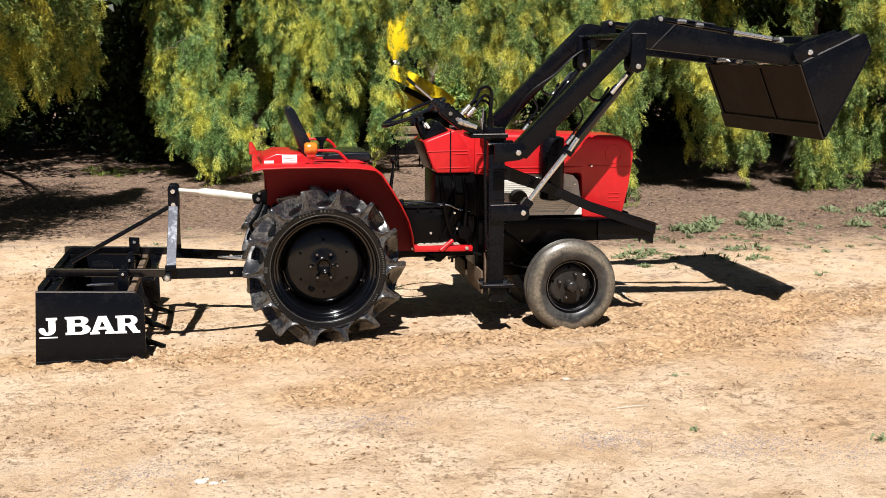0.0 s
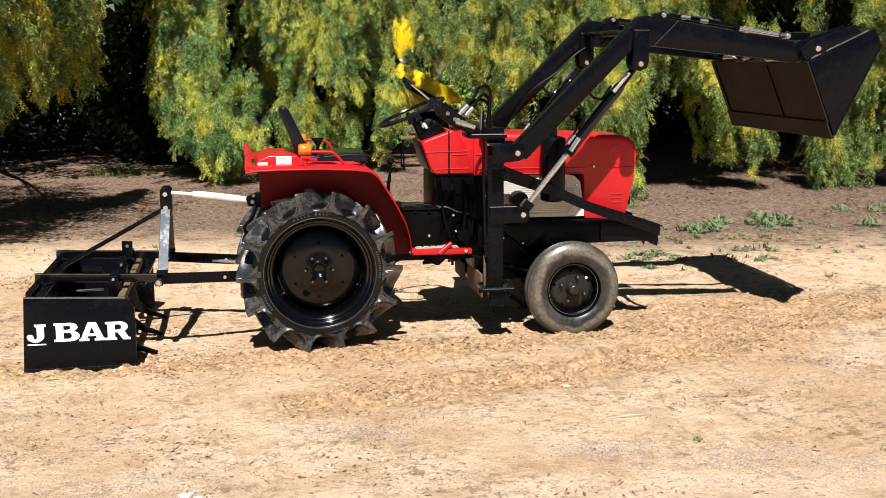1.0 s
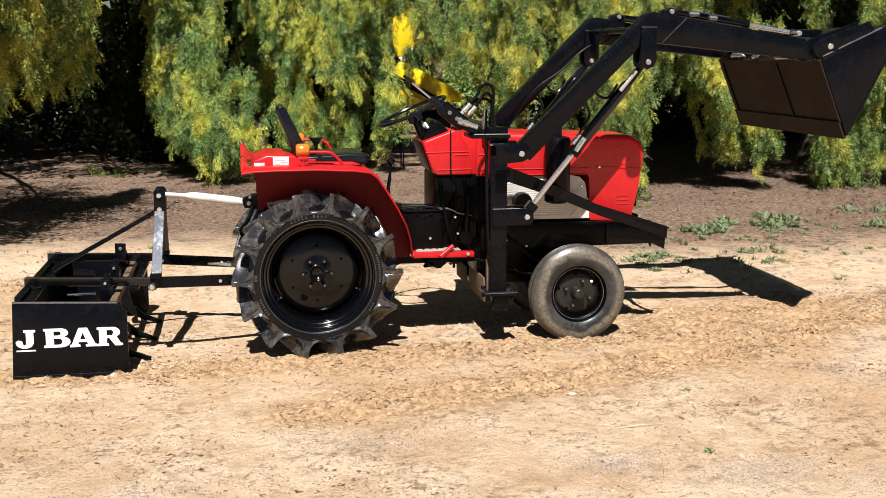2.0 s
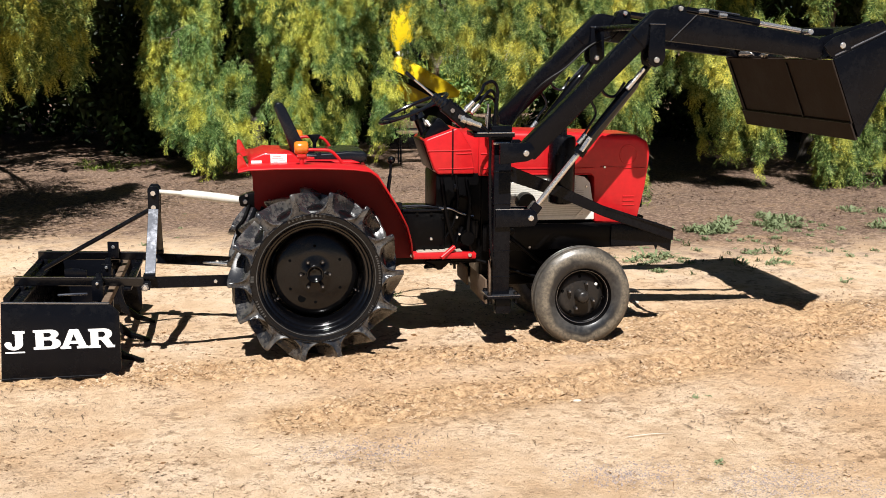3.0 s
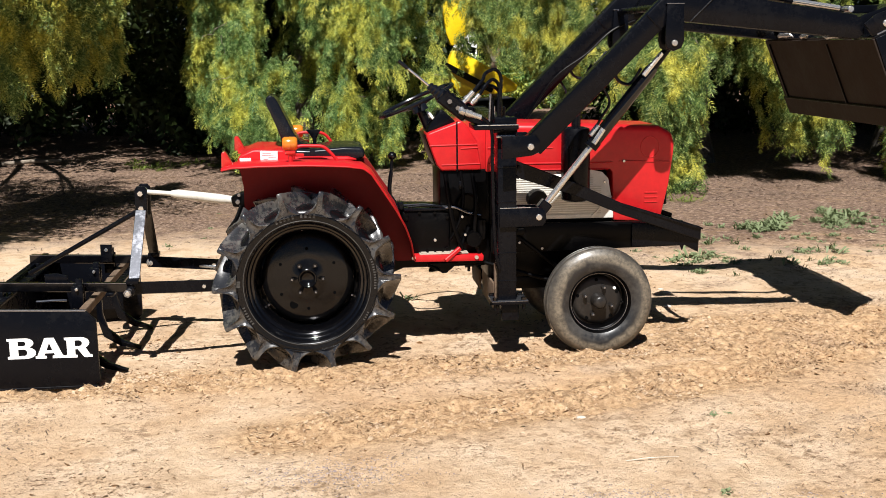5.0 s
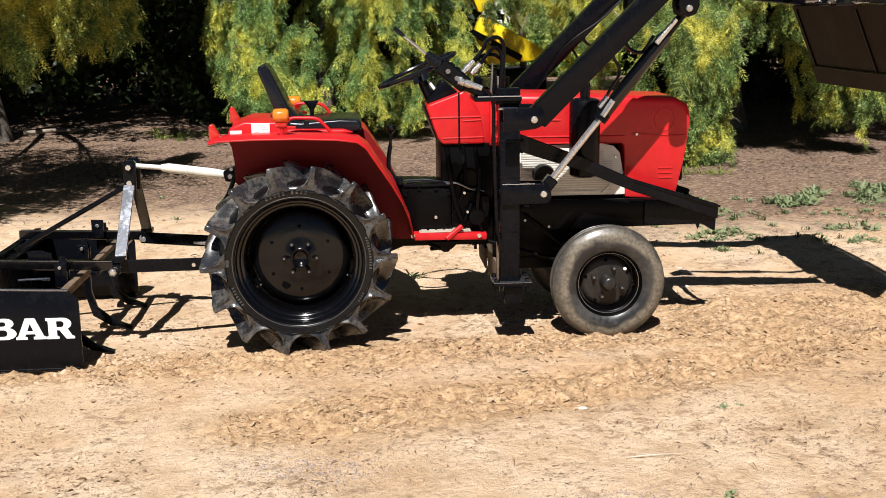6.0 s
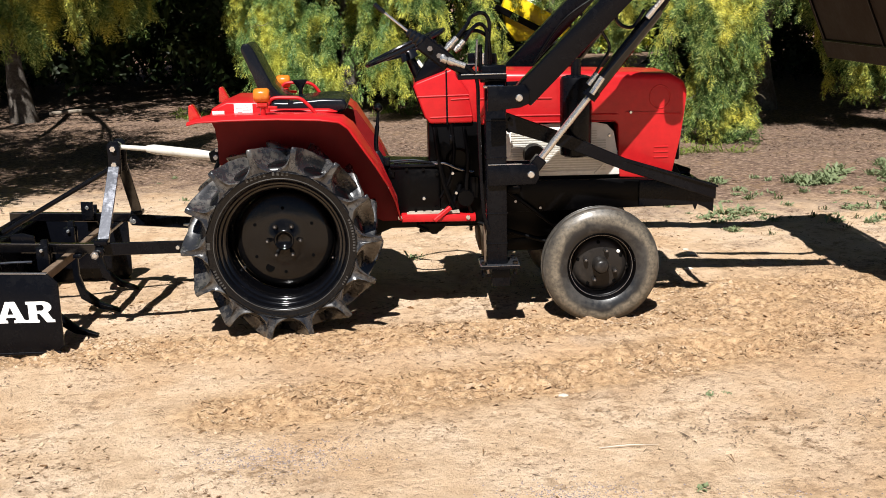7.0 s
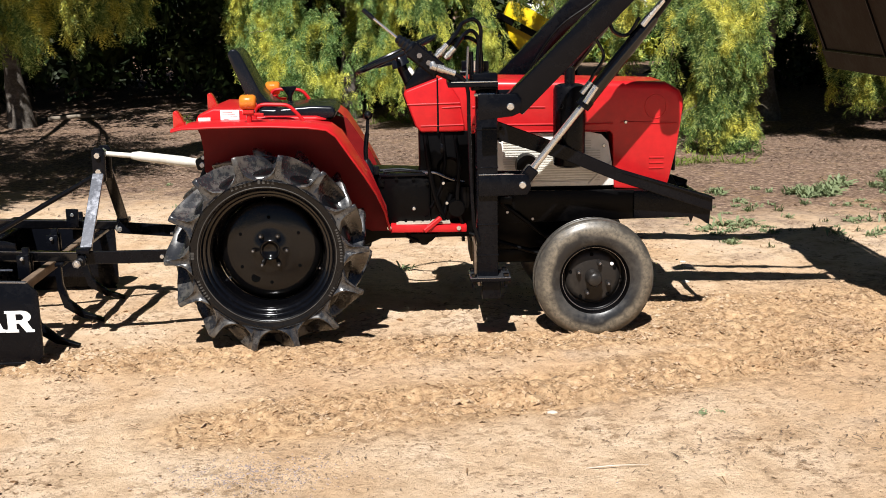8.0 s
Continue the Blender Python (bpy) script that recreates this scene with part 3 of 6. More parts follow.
part("drag_link", sweep(((0.92, -0.20, 0.47), (1.38, -0.25, 0.335)), 0.011, 8), GREASY, tractor)
part("front_weight_bracket", block(1.90, 1.98, -0.20, 0.20, 0.53, 0.59, 0.008), BLACK, tractor)
for x, z in ((1.10, 0.625), (1.10, 0.575), (1.22, 0.54), (1.86, 0.585)):
    part("frame_bolt", hexbolt((x, -0.232, z), 0.007, 0.012), LEGSTEEL, tractor)
part("fuel_filter", prism(((1.06, 0.62), (1.12, 0.62), (1.12, 0.655), (1.06, 0.655)), -0.28, -0.23, 0.006), GREASY, tractor)

# bonnet
hood = [(0.93, 0.945), (1.585, 0.945), (1.600, 0.930), (1.612, 0.672), (1.79, 0.662), (1.868, 0.692), (1.905, 0.86), (1.934, 1.085), (1.918, 1.128), (1.85, 1.166), (1.45, 1.182), (0.93, 1.196)]
own = prism(hood, -0.197, 0.197)
es = [e for e in own.edges if abs(e.calc_face_angle(0)) > 1.0]
top = [e for e in es if min(v.co.z for v in e.verts) > 1.0 and abs(e.verts[0].co.y - e.verts[1].co.y) < 0.01]
bmesh.ops.bevel(own, geom=top, offset=0.034, segments=5, profile=0.5, affect="EDGES", clamp_overlap=True)
bevel(own, 0.010, 3, 35)
bonnet = part("bonnet", own, RED, tractor, "glossy red sheet-metal bonnet", 40)
for z, x0, x1, d in ((1.068, 0.94, 1.28, 0.0045), (0.985, 0.94, 1.60, 0.0045), (0.952, 0.94, 1.58, 0.004)):
    part("body_crease", sweep(((x0, -0.197, z), (x1, -0.197, z - 0.006)), d, 8, ends=True), RED, bonnet)
for z in (0.765, 0.79, 0.815):
    part("louvre", bar((1.775, -0.197, z), (1.845, -0.197, z), 0.004, 0.004, 0.002), RED, bonnet)
part("body_crease", bar((1.635, -0.197, 0.985), (1.905, -0.197, 0.975), 0.004, 0.004, 0.002), RED, bonnet)
part("body_crease", sweep([(1.80 + 0.05 * math.cos(a), -0.197, 1.055 + 0.055 * math.sin(a)) for a in np.linspace(0, math.tau, 24, endpoint=False)], 0.003, 6, closed=True), RED, bonnet)
part("grille", block(1.895, 1.915, -0.15, 0.15, 0.74, 1.04, 0.01), BLACK, bonnet)
part("bonnet_catch", pin((1.66, -0.20, 0.985), 0.008, 0.012), STEEL, bonnet)

# off-white side panels with louvres
panel = ((1.045, 0.90), (1.06, 0.925), (1.21, 0.938), (1.487, 0.942), (1.55, 0.928), (1.583, 0.893), (1.613, 0.725), (1.614, 0.684), (1.215, 0.686), (1.09, 0.70), (1.055, 0.76))
for s in (-1, 1):
    sp = part("side_panel", prism(panel, s * 0.178 - 0.005, s * 0.178 + 0.005, 0.002), CREAM, tractor, "off-white louvred engine side panel")
    for i in range(17):
        z = 0.712 + i * 0.0117
        x0 = 1.085 + max(0, 0.80 - z) * 0.2
        x1 = 1.545 if z < 0.86 else 1.50
        part("louvre", bar((x0, s * 0.184, z), (x1, s * 0.184, z), 0.0025, 0.003, 0, None, up=(0, 1, 0)), CREAM_SLOT, sp)
    part("panel_edge", bar((1.49, s * 0.186, 0.69), (1.60, s * 0.186, 0.80), 0.004, 0.006, 0.001, None, up=(0, 1, 0)), CREAM, sp)
    part("panel_band", block(1.22, 1.49, s * 0.187 - 0.003, s * 0.187 + 0.003, 0.69, 0.708, 0.001), CREAM, sp)
    part("panel_screw", pin((1.562, s * 0.186, 0.875), 0.009, 0.008), STEEL, sp)
    part("inlet_opening", lathe(((0.055, 0.004), (0.055, 0.010), (0.0, 0.010)), (1.175, s * 0.178 - (0.010 if s < 0 else 0) - (0 if s < 0 else 0), 0.775), 28), GREASY, sp)

# silencer beside the bonnet
muffler = part("silencer", lathe(((0.0, -0.19), (0.055, -0.19), (0.072, -0.18), (0.074, -0.16), (0.074, 0.165), (0.068, 0.182), (0.045, 0.19), (0.0, 0.192)), (0, 0, 0), 32), BLACK, tractor, "upright black silencer")
muffler.matrix_basis = Matrix.Translation((1.382, -0.285, 0.985)) @ Matrix.Rotation(radians(90), 4, "X")
part("silencer_pipe", sweep(((1.382, -0.285, 1.16), (1.382, -0.285, 1.25)), 0.024, 18), BLACK, tractor)
part("silencer_bracket", bar((1.382, -0.285, 0.85), (1.382, -0.16, 0.85), 0.05, 0.02), GREASY, tractor)
part("air_cleaner", lathe(((0.0, -0.03), (0.05, -0.03), (0.055, 0.0), (0.05, 0.05), (0.0, 0.06)), (1.19, -0.25, 0.80), 24), GREASY, tractor)

# dash and steering
part("dash_cowl", prism(((0.622, 1.135), (0.635, 1.150), (0.774, 1.200), (0.805, 1.213), (0.835, 1.185), (0.885, 1.105), (0.905, 0.985), (0.903, 0.955), (0.70, 0.955), (0.675, 0.985)), -0.197, 0.197, 0.016, 3), RED, tractor, "glossy red dash cowl")
part("cowl_neck", prism(((0.88, 0.955), (0.95, 0.955), (0.95, 1.19), (0.84, 1.18)), -0.18, 0.18, 0.01), RED, tractor)
for z, x0, x1 in ((1.085, 0.640, 0.885), (1.068, 0.80, 0.888), (0.985, 0.70, 0.90)):
    part("cowl_crease", sweep(((x0, -0.197, z), (x1, -0.197, z + 0.004)), 0.004, 8), RED, tractor)
# black strip stands for the thin line of shade at the cowl's seam
part("cowl_seam_shade", prism(((0.776, 0.950), (0.786, 0.950), (0.785, 1.210), (0.777, 1.205)), -0.201, -0.192, 0.003), BLACK, tractor)
part("cowl_back", prism(((0.615, 1.138), (0.63, 1.138), (0.685, 0.975), (0.672, 0.975)), -0.16, 0.16, 0.004), GREASY, tractor)
dash = part("instrument_panel", prism(((0.632, 1.142), (0.640, 1.175), (0.700, 1.262), (0.722, 1.262), (0.785, 1.200), (0.78, 1.18)), -0.13, 0.13, 0.008), BLACK, tractor)
for y in (-0.07, 0.04):
    g = part("gauge", lathe(((0.030, -0.006), (0.030, 0.006), (0.024, 0.008), (0.0, 0.008)), (0, 0, 0), 20), CREAM, dash)
    g.matrix_basis = Matrix.Translation((0.668, y, 1.222)) @ Matrix.Rotation(radians(-34), 4, "Y") @ Matrix.Rotation(radians(90), 4, "Z")
way = Vector((-0.396, 0, 0.918))
mid = Vector((0.592, 0, 1.308))
side = Vector((0.918, 0, 0.396))
wheel = part("steering_wheel", sweep([mid + side * 0.205 * math.cos(a) + Vector((0, 0.205, 0)) * math.sin(a) for a in np.linspace(0, math.tau, 48, endpoint=False)], 0.0105, 10, closed=True), VINYL, tractor, "thin black steering wheel")
for k in range(3):
    a = k * math.tau / 3 + 0.5
    rimp = mid + side * 0.20 * math.cos(a) + Vector((0, 0.20, 0)) * math.sin(a)
    part("spoke", sweep(((mid - way * 0.035), (mid * 0.4 + rimp * 0.6 - way * 0.02), rimp), [0.010, 0.009, 0.008], 8), VINYL, wheel)
part("wheel_hub", sweep((mid - way * 0.06, mid - way * 0.02, mid - way * 0.005), [0.045, 0.035, 0.02], 20), VINYL, wheel)
part("steering_column", sweep((mid - way * 0.05, mid - way * 0.22), 0.024, 14), BLACK, tractor)

# footboards and pedals
for s in (-1, 1):
    fb = part("footboard", prism(((0.548, 0.495), (0.905, 0.490), (0.907, 0.522), (0.548, 0.530)), s * 0.20 - 0.068, s * 0.20 + 0.068, 0.005), RED, tractor, "red footboard with worn tread plate")
    part("tread_plate", block(0.575, 0.83, s * 0.195 - 0.052, s * 0.195 + 0.045, 0.5275, 0.5335, 0.002), TREAD, fb)
    for i in range(6):
        part("tread_bar", block(0.585 + i * 0.04, 0.615 + i * 0.04, s * 0.195 - 0.046, s * 0.195 + 0.04, 0.5335, 0.5375, 0.0015), TREAD, fb)
    part("footboard_stay", bar((0.70, s * 0.22, 0.49), (0.66, s * 0.12, 0.42), 0.03, 0.01), BLACK, tractor)
part("brake_pedal", bar((0.705, -0.275, 0.50), (0.785, -0.255, 0.56), 0.012, 0.010, 0.003), RED, tractor)
part("pedal_arm", sweep(curve_points(((0.62, -0.21, 0.47), (0.70, -0.215, 0.44), (0.76, -0.21, 0.48), (0.84, -0.20, 0.66))), 0.012, 8), GREASY, tractor)
part("clutch_lobe", prism(((0.62, 0.48), (0.78, 0.48), (0.735, 0.45), (0.72, 0.425), (0.69, 0.425), (0.675, 0.455)), -0.235, -0.205, 0.006), GREASY, tractor)
for x, z in ((0.542, 0.519), (0.868, 0.512)):
    part("footboard_bolt", hexbolt((x, -0.272, z), 0.011, 0.012), STEEL, tractor)
lever = part("gear_lever", sweep(curve_points(((0.442, -0.09, 0.77), (0.436, -0.095, 0.86), (0.446, -0.10, 0.95), (0.452, -0.10, 1.02))), [0.011] * 12 + [0.008] * 7, 10), BLACK, tractor)
part("knob", sweep([(0.4525, -0.10, 1.030 + 0.022 * math.sin(a)) for a in np.linspace(-1.5, 1.5, 9)], [max(0.002, 0.022 * math.cos(a)) for a in np.linspace(-1.5, 1.5, 9)], 16), GLOSS, lever)
part("boot", sweep(((0.442, -0.09, 0.745), (0.442, -0.09, 0.78), (0.438, -0.092, 0.82)), [0.045, 0.034, 0.014], 14), VINYL, lever)
part("control_rod", sweep(curve_points(((0.47, -0.16, 0.775), (0.60, -0.20, 0.785), (0.68, -0.205, 0.775), (0.77, -0.19, 0.765))), 0.005, 6), LEGSTEEL, tractor)
part("lever_plate", block(0.47, 0.50, -0.20, -0.14, 0.76, 0.80, 0.004), BLACK, tractor)
part("hydraulic_label", block(0.500, 0.520, -0.212, -0.206, 0.705, 0.730, 0.001), GREASY, tractor)

# mudguards
EDGE = [(-0.388, 1.028), (-0.34, 1.039), (-0.20, 1.044), (0.013, 1.044), (0.20, 1.035), (0.285, 1.023), (0.325, 0.993), (0.385, 0.900), (0.440, 0.812), (0.492, 0.714), (0.525, 0.62), (0.545, 0.52)]
INNER = [(-0.36, 1.050), (-0.33, 1.056), (-0.20, 1.060), (0.013, 1.060), (0.20, 1.052), (0.29, 1.040), (0.335, 1.005), (0.395, 0.908), (0.450, 0.815), (0.502, 0.715), (0.532, 0.62), (0.548, 0.52)]
OUTER_Y = [0.525, 0.532, 0.535, 0.535, 0.535, 0.533, 0.528, 0.515, 0.48, 0.425, 0.35, 0.285]
for s in (-1, 1):
    own = bmesh.new()
    strips = []
    for (xo, zo), (xi, zi), yo in zip(EDGE, INNER, OUTER_Y):
        strips.append([own.verts.new(p) for p in ((xo, s * yo, zo - 0.010), (xo, s * (yo + 0.004), zo - 0.003), (xo, s * (yo - 0.008), zo + 0.004), (xi, s * 0.24, zi - 0.022))])
    for p, q in zip(strips, strips[1:]):
        for i in range(3):
            own.faces.new((p[i], p[i + 1], q[i + 1], q[i]))
    bmesh.ops.recalc_face_normals(own, faces=own.faces)
    bmesh.ops.solidify(own, geom=own.faces[:], thickness=0.004)
    guard = part("mudguard", own, RED, tractor, "red sheet-metal mudguard over the rear wheel", 40)
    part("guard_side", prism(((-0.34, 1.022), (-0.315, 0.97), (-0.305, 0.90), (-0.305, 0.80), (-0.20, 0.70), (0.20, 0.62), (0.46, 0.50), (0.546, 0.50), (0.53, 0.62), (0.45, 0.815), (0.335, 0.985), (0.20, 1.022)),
         s * 0.235 - 0.003, s * 0.235 + 0.003, 0), SHADED_RED, guard)
    part("beading", sweep([(x, s * (y + 0.002), z - 0.008) for (x, z), y in zip(EDGE, OUTER_Y)], 0.005, 8), RED, guard)
    rise = 0.0 if s < 0 else 0.006
    part("tail_lamp", prism(((-0.392, 1.026), (-0.334, 1.030), (-0.342, 1.048 + rise), (-0.364, 1.092 + rise), (-0.371, 1.101 + rise), (-0.384, 1.102 + rise), (-0.390, 1.094 + rise)), s * 0.43 - 0.024, s * 0.43 + 0.024, 0.006, 3), LENS, tractor, "red tail lamp")
    ly = -0.42 if s < 0 else 0.36
    lx = 0.034 if s < 0 else 0.052
    amb = part("indicator_lamp", sweep([(lx + x, ly, 1.132) for x in (-0.134, -0.131, -0.122, -0.072, -0.063, -0.060)], [0.018, 0.028, 0.0335, 0.0335, 0.028, 0.018], 24), AMBER, tractor, "amber indicator lamp", 50)
    part("lamp_rim", sweep([(lx + x, ly, 1.132) for x in (-0.101, -0.099, -0.095, -0.093)], [0.0335, 0.0345, 0.0345, 0.0335], 24), AMBER, amb, "", 50)
    part("lamp_base", block(lx - 0.120, lx - 0.070, ly - 0.020, ly + 0.020, 1.080, 1.102, 0.006), LENS, amb)
    part("lamp_stay", bar((lx - 0.12, ly, 1.083), (lx - 0.03, ly, 1.076), 0.012, 0.006, 0.002), RED, amb)
    part("lamp_stalk", sweep(((lx - 0.095, ly, 1.03), (lx - 0.095, ly, 1.086)), 0.012, 8), RED, amb)
    ry, up = (-0.295, 0.0) if s < 0 else (0.31, 0.02)
    part("grab_rail", sweep(curve_points(((-0.052, ry, 1.045), (-0.048, ry, 1.085 + up), (-0.022, ry, 1.107 + up), (0.04, ry, 1.108 + up), (0.095, ry, 1.103 + up), (0.13, ry, 1.075 + up), (0.168, ry, 1.03)), 5), 0.0085, 10), RED, tractor, "red tubular grab rail")
part("rear_deck", prism(((-0.335, 1.024), (0.20, 1.022), (0.27, 1.028), (0.22, 1.045), (-0.06, 1.050), (-0.10, 1.086), (-0.25, 1.090), (-0.32, 1.062)), -0.245, 0.245, 0.016, 3), RED, tractor, "red rear deck and toolbox behind the seat")
part("warning_sticker", block(-0.216, -0.130, -0.2505, -0.2465, 1.030, 1.082, 0.0005), WHITE, tractor, "white warning sticker with unreadable red print")
own = bmesh.new()
for i, (z, x0, x1) in enumerate(((1.072, -0.205, -0.160), (1.062, -0.208, -0.150), (1.052, -0.175, -0.138), (1.042, -0.200, -0.180))):
    block(x0, x1, -0.2515, -0.2504, z - 0.0007, z + 0.0007, 0, own)
part("sticker_print", own, LENS, tractor)
part("model_plate", block(-0.318, -0.262, -0.2520, -0.2455, 1.034, 1.050, 0.0005), CREAM, tractor)

# seat
seat = part("seat", prism(((-0.055, 1.050), (-0.02, 1.028), (0.25, 1.022), (0.300, 1.030), (0.310, 1.060), (0.295, 1.086), (0.20, 1.090), (0.02, 1.078), (-0.045, 1.082)), -0.205, 0.205, 0.020, 4), VINYL, tractor, "black vinyl seat cushion")
part("seat_edge", prism(((0.03, 1.030), (0.055, 1.030), (0.055, 1.088), (0.03, 1.084)), -0.2070, -0.2040, 0.001), VINYL, seat)
part("backrest", prism(((-0.095, 1.078), (0.035, 1.076), (0.020, 1.092), (-0.015, 1.112), (-0.045, 1.150), (-0.085, 1.235), (-0.128, 1.325), (-0.145, 1.345), (-0.160, 1.352), (-0.180, 1.345), (-0.188, 1.326), (-0.180, 1.300), (-0.138, 1.200)), -0.130, 0.130, 0.018, 4), VINYL, tractor, "black vinyl backrest")
part("backrest_stay", bar((-0.05, 0, 1.03), (-0.09, 0, 1.20), 0.03, 0.006), BLACK, tractor)
part("hydraulic_lever", prism(((0.008, 1.146), (0.092, 1.148), (0.078, 1.126), (0.064, 1.100), (0.058, 1.04), (0.044, 1.04), (0.042, 1.100), (0.026, 1.126)), 0.235, 0.265, 0.006), BLACK, tractor)

# three-point linkage
for s in (-1, 1):
    part("lower_link", bar((-0.885, s * 0.345, 0.428), (-0.22, s * 0.22, 0.40), 0.009, 0.030, 0.003), BLACK, tractor)
    part("link_ball", pin((-0.875, s * 0.352, 0.425), 0.026, 0.03), STEEL, tractor)
    for x in (-0.52, -0.45):
        y = s * (0.345 - 0.125 * (x + 0.885) / 0.665) - 0.012
        part("link_bolt", hexbolt((x, y, 0.428 - 0.028 * (x + 0.885) / 0.665), 0.010, 0.012), STEEL, tractor)
    part("lift_rod", sweep(((-0.42, s * 0.26, 0.42), (-0.26, s * 0.23, 0.80)), 0.013, 10), BLACK, tractor)
    part("lift_arm", bar((-0.27, s * 0.22, 0.80), (-0.12, s * 0.17, 0.83), 0.012, 0.025), BLACK, tractor)
    part("check_chain", sweep(((-0.60, s * 0.29, 0.405), (-0.38, s * 0.20, 0.395), (-0.22, s * 0.14, 0.41)), 0.010, 6), STEEL, tractor)
part("top_link_bracket", prism(((-0.38, 0.775), (-0.24, 0.76), (-0.24, 0.86), (-0.33, 0.85), (-0.39, 0.825)), -0.035, 0.035, 0.008), GREASY, tractor)
part("bracket_bolt", pin((-0.352, -0.045, 0.803), 0.013, 0.02), LEGSTEEL, tractor)
part("bracket_bolt", pin((-0.345, -0.042, 0.838), 0.010, 0.02), LEGSTEEL, tractor)
link = part("top_link", sweep(((-0.695, 0, 0.849), (-0.66, 0, 0.846), (-0.45, 0, 0.816), (-0.385, 0, 0.807)), [0.017, 0.024, 0.025, 0.021], 16), SILVER, tractor, "silver-painted top link turnbuckle")
part("top_link_screw", sweep(((-0.825, 0, 0.862), (-0.69, 0, 0.849)), 0.0125, 12), SILVER, link)
part("top_link_eye", pin((-0.838, 0, 0.864), 0.024, 0.04), STEEL, link)
part("spring", sweep(curve_points(((-0.33, -0.10, 0.79), (-0.36, -0.12, 0.72), (-0.40, -0.12, 0.66), (-0.38, -0.10, 0.60))), 0.011, 8), GREASY, tractor)

# pipes, linkages and fittings between cowl and gearbox
for pts, r, m in ((((0.72, -0.19, 0.94), (0.735, -0.215, 0.80), (0.76, -0.22, 0.66), (0.80, -0.215, 0.55)), 0.012, GREASY),
                  (((0.80, -0.19, 0.95), (0.81, -0.21, 0.82), (0.79, -0.22, 0.70), (0.74, -0.215, 0.60)), 0.008, GREASY),
                  (((0.86, -0.19, 0.94), (0.875, -0.22, 0.80), (0.865, -0.23, 0.62), (0.90, -0.22, 0.48)), 0.010, GREASY),
                  (((0.70, -0.20, 0.76), (0.76, -0.225, 0.77), (0.83, -0.225, 0.74), (0.90, -0.20, 0.72)), 0.007, LEGSTEEL),
                  (((0.52, -0.21, 0.775), (0.60, -0.215, 0.780), (0.70, -0.21, 0.772)), 0.006, BLACK),
                  (((1.02, -0.20, 0.66), (1.10, -0.24, 0.60), (1.20, -0.23, 0.52), (1.30, -0.20, 0.44)), 0.011, GREASY),
                  (((1.62, -0.17, 0.66), (1.70, -0.19, 0.60), (1.80, -0.19, 0.58), (1.90, -0.17, 0.60)), 0.014, GREASY)):
    part("pipe", sweep(curve_points(pts, 5), r, 8), m, tractor)
part("starter_motor", lathe(((0.0, -0.05), (0.038, -0.05), (0.042, 0.0), (0.038, 0.05), (0.0, 0.05)), (0.86, -0.20, 0.60), 20), GREASY, tractor)
part("filter_bowl", sweep(((0.905, -0.215, 0.60), (0.905, -0.215, 0.66), (0.905, -0.215, 0.70)), [0.020, 0.026, 0.022], 14), GREASY, tractor)
part("side_cover", lathe(((0.060, -0.01), (0.060, 0.0), (0.045, 0.012), (0.0, 0.014)), (0.83, -0.20, 0.78), 24), GREASY, tractor)
for x, z in ((0.515, 0.735), (0.58, 0.742), (0.66, 0.74), (0.725, 0.715), (0.515, 0.55), (0.72, 0.55), (0.62, 0.535)):
    part("cover_bolt", hexbolt((x, -0.209, z), 0.008, 0.010), GREASY, tractor)
part("cover_nut", pin((0.66, -0.21, 0.598), 0.008, 0.012), STEEL, tractor)
for x, z in ((0.80, 0.72), (0.815, 0.625)):
    part("fitting", hexbolt((x, -0.232, z), 0.007, 0.014), STEEL, tractor)
part("cable_clip", block(0.79, 0.805, -0.205, -0.182, 0.86, 0.90, 0.002), BLACK, tractor)

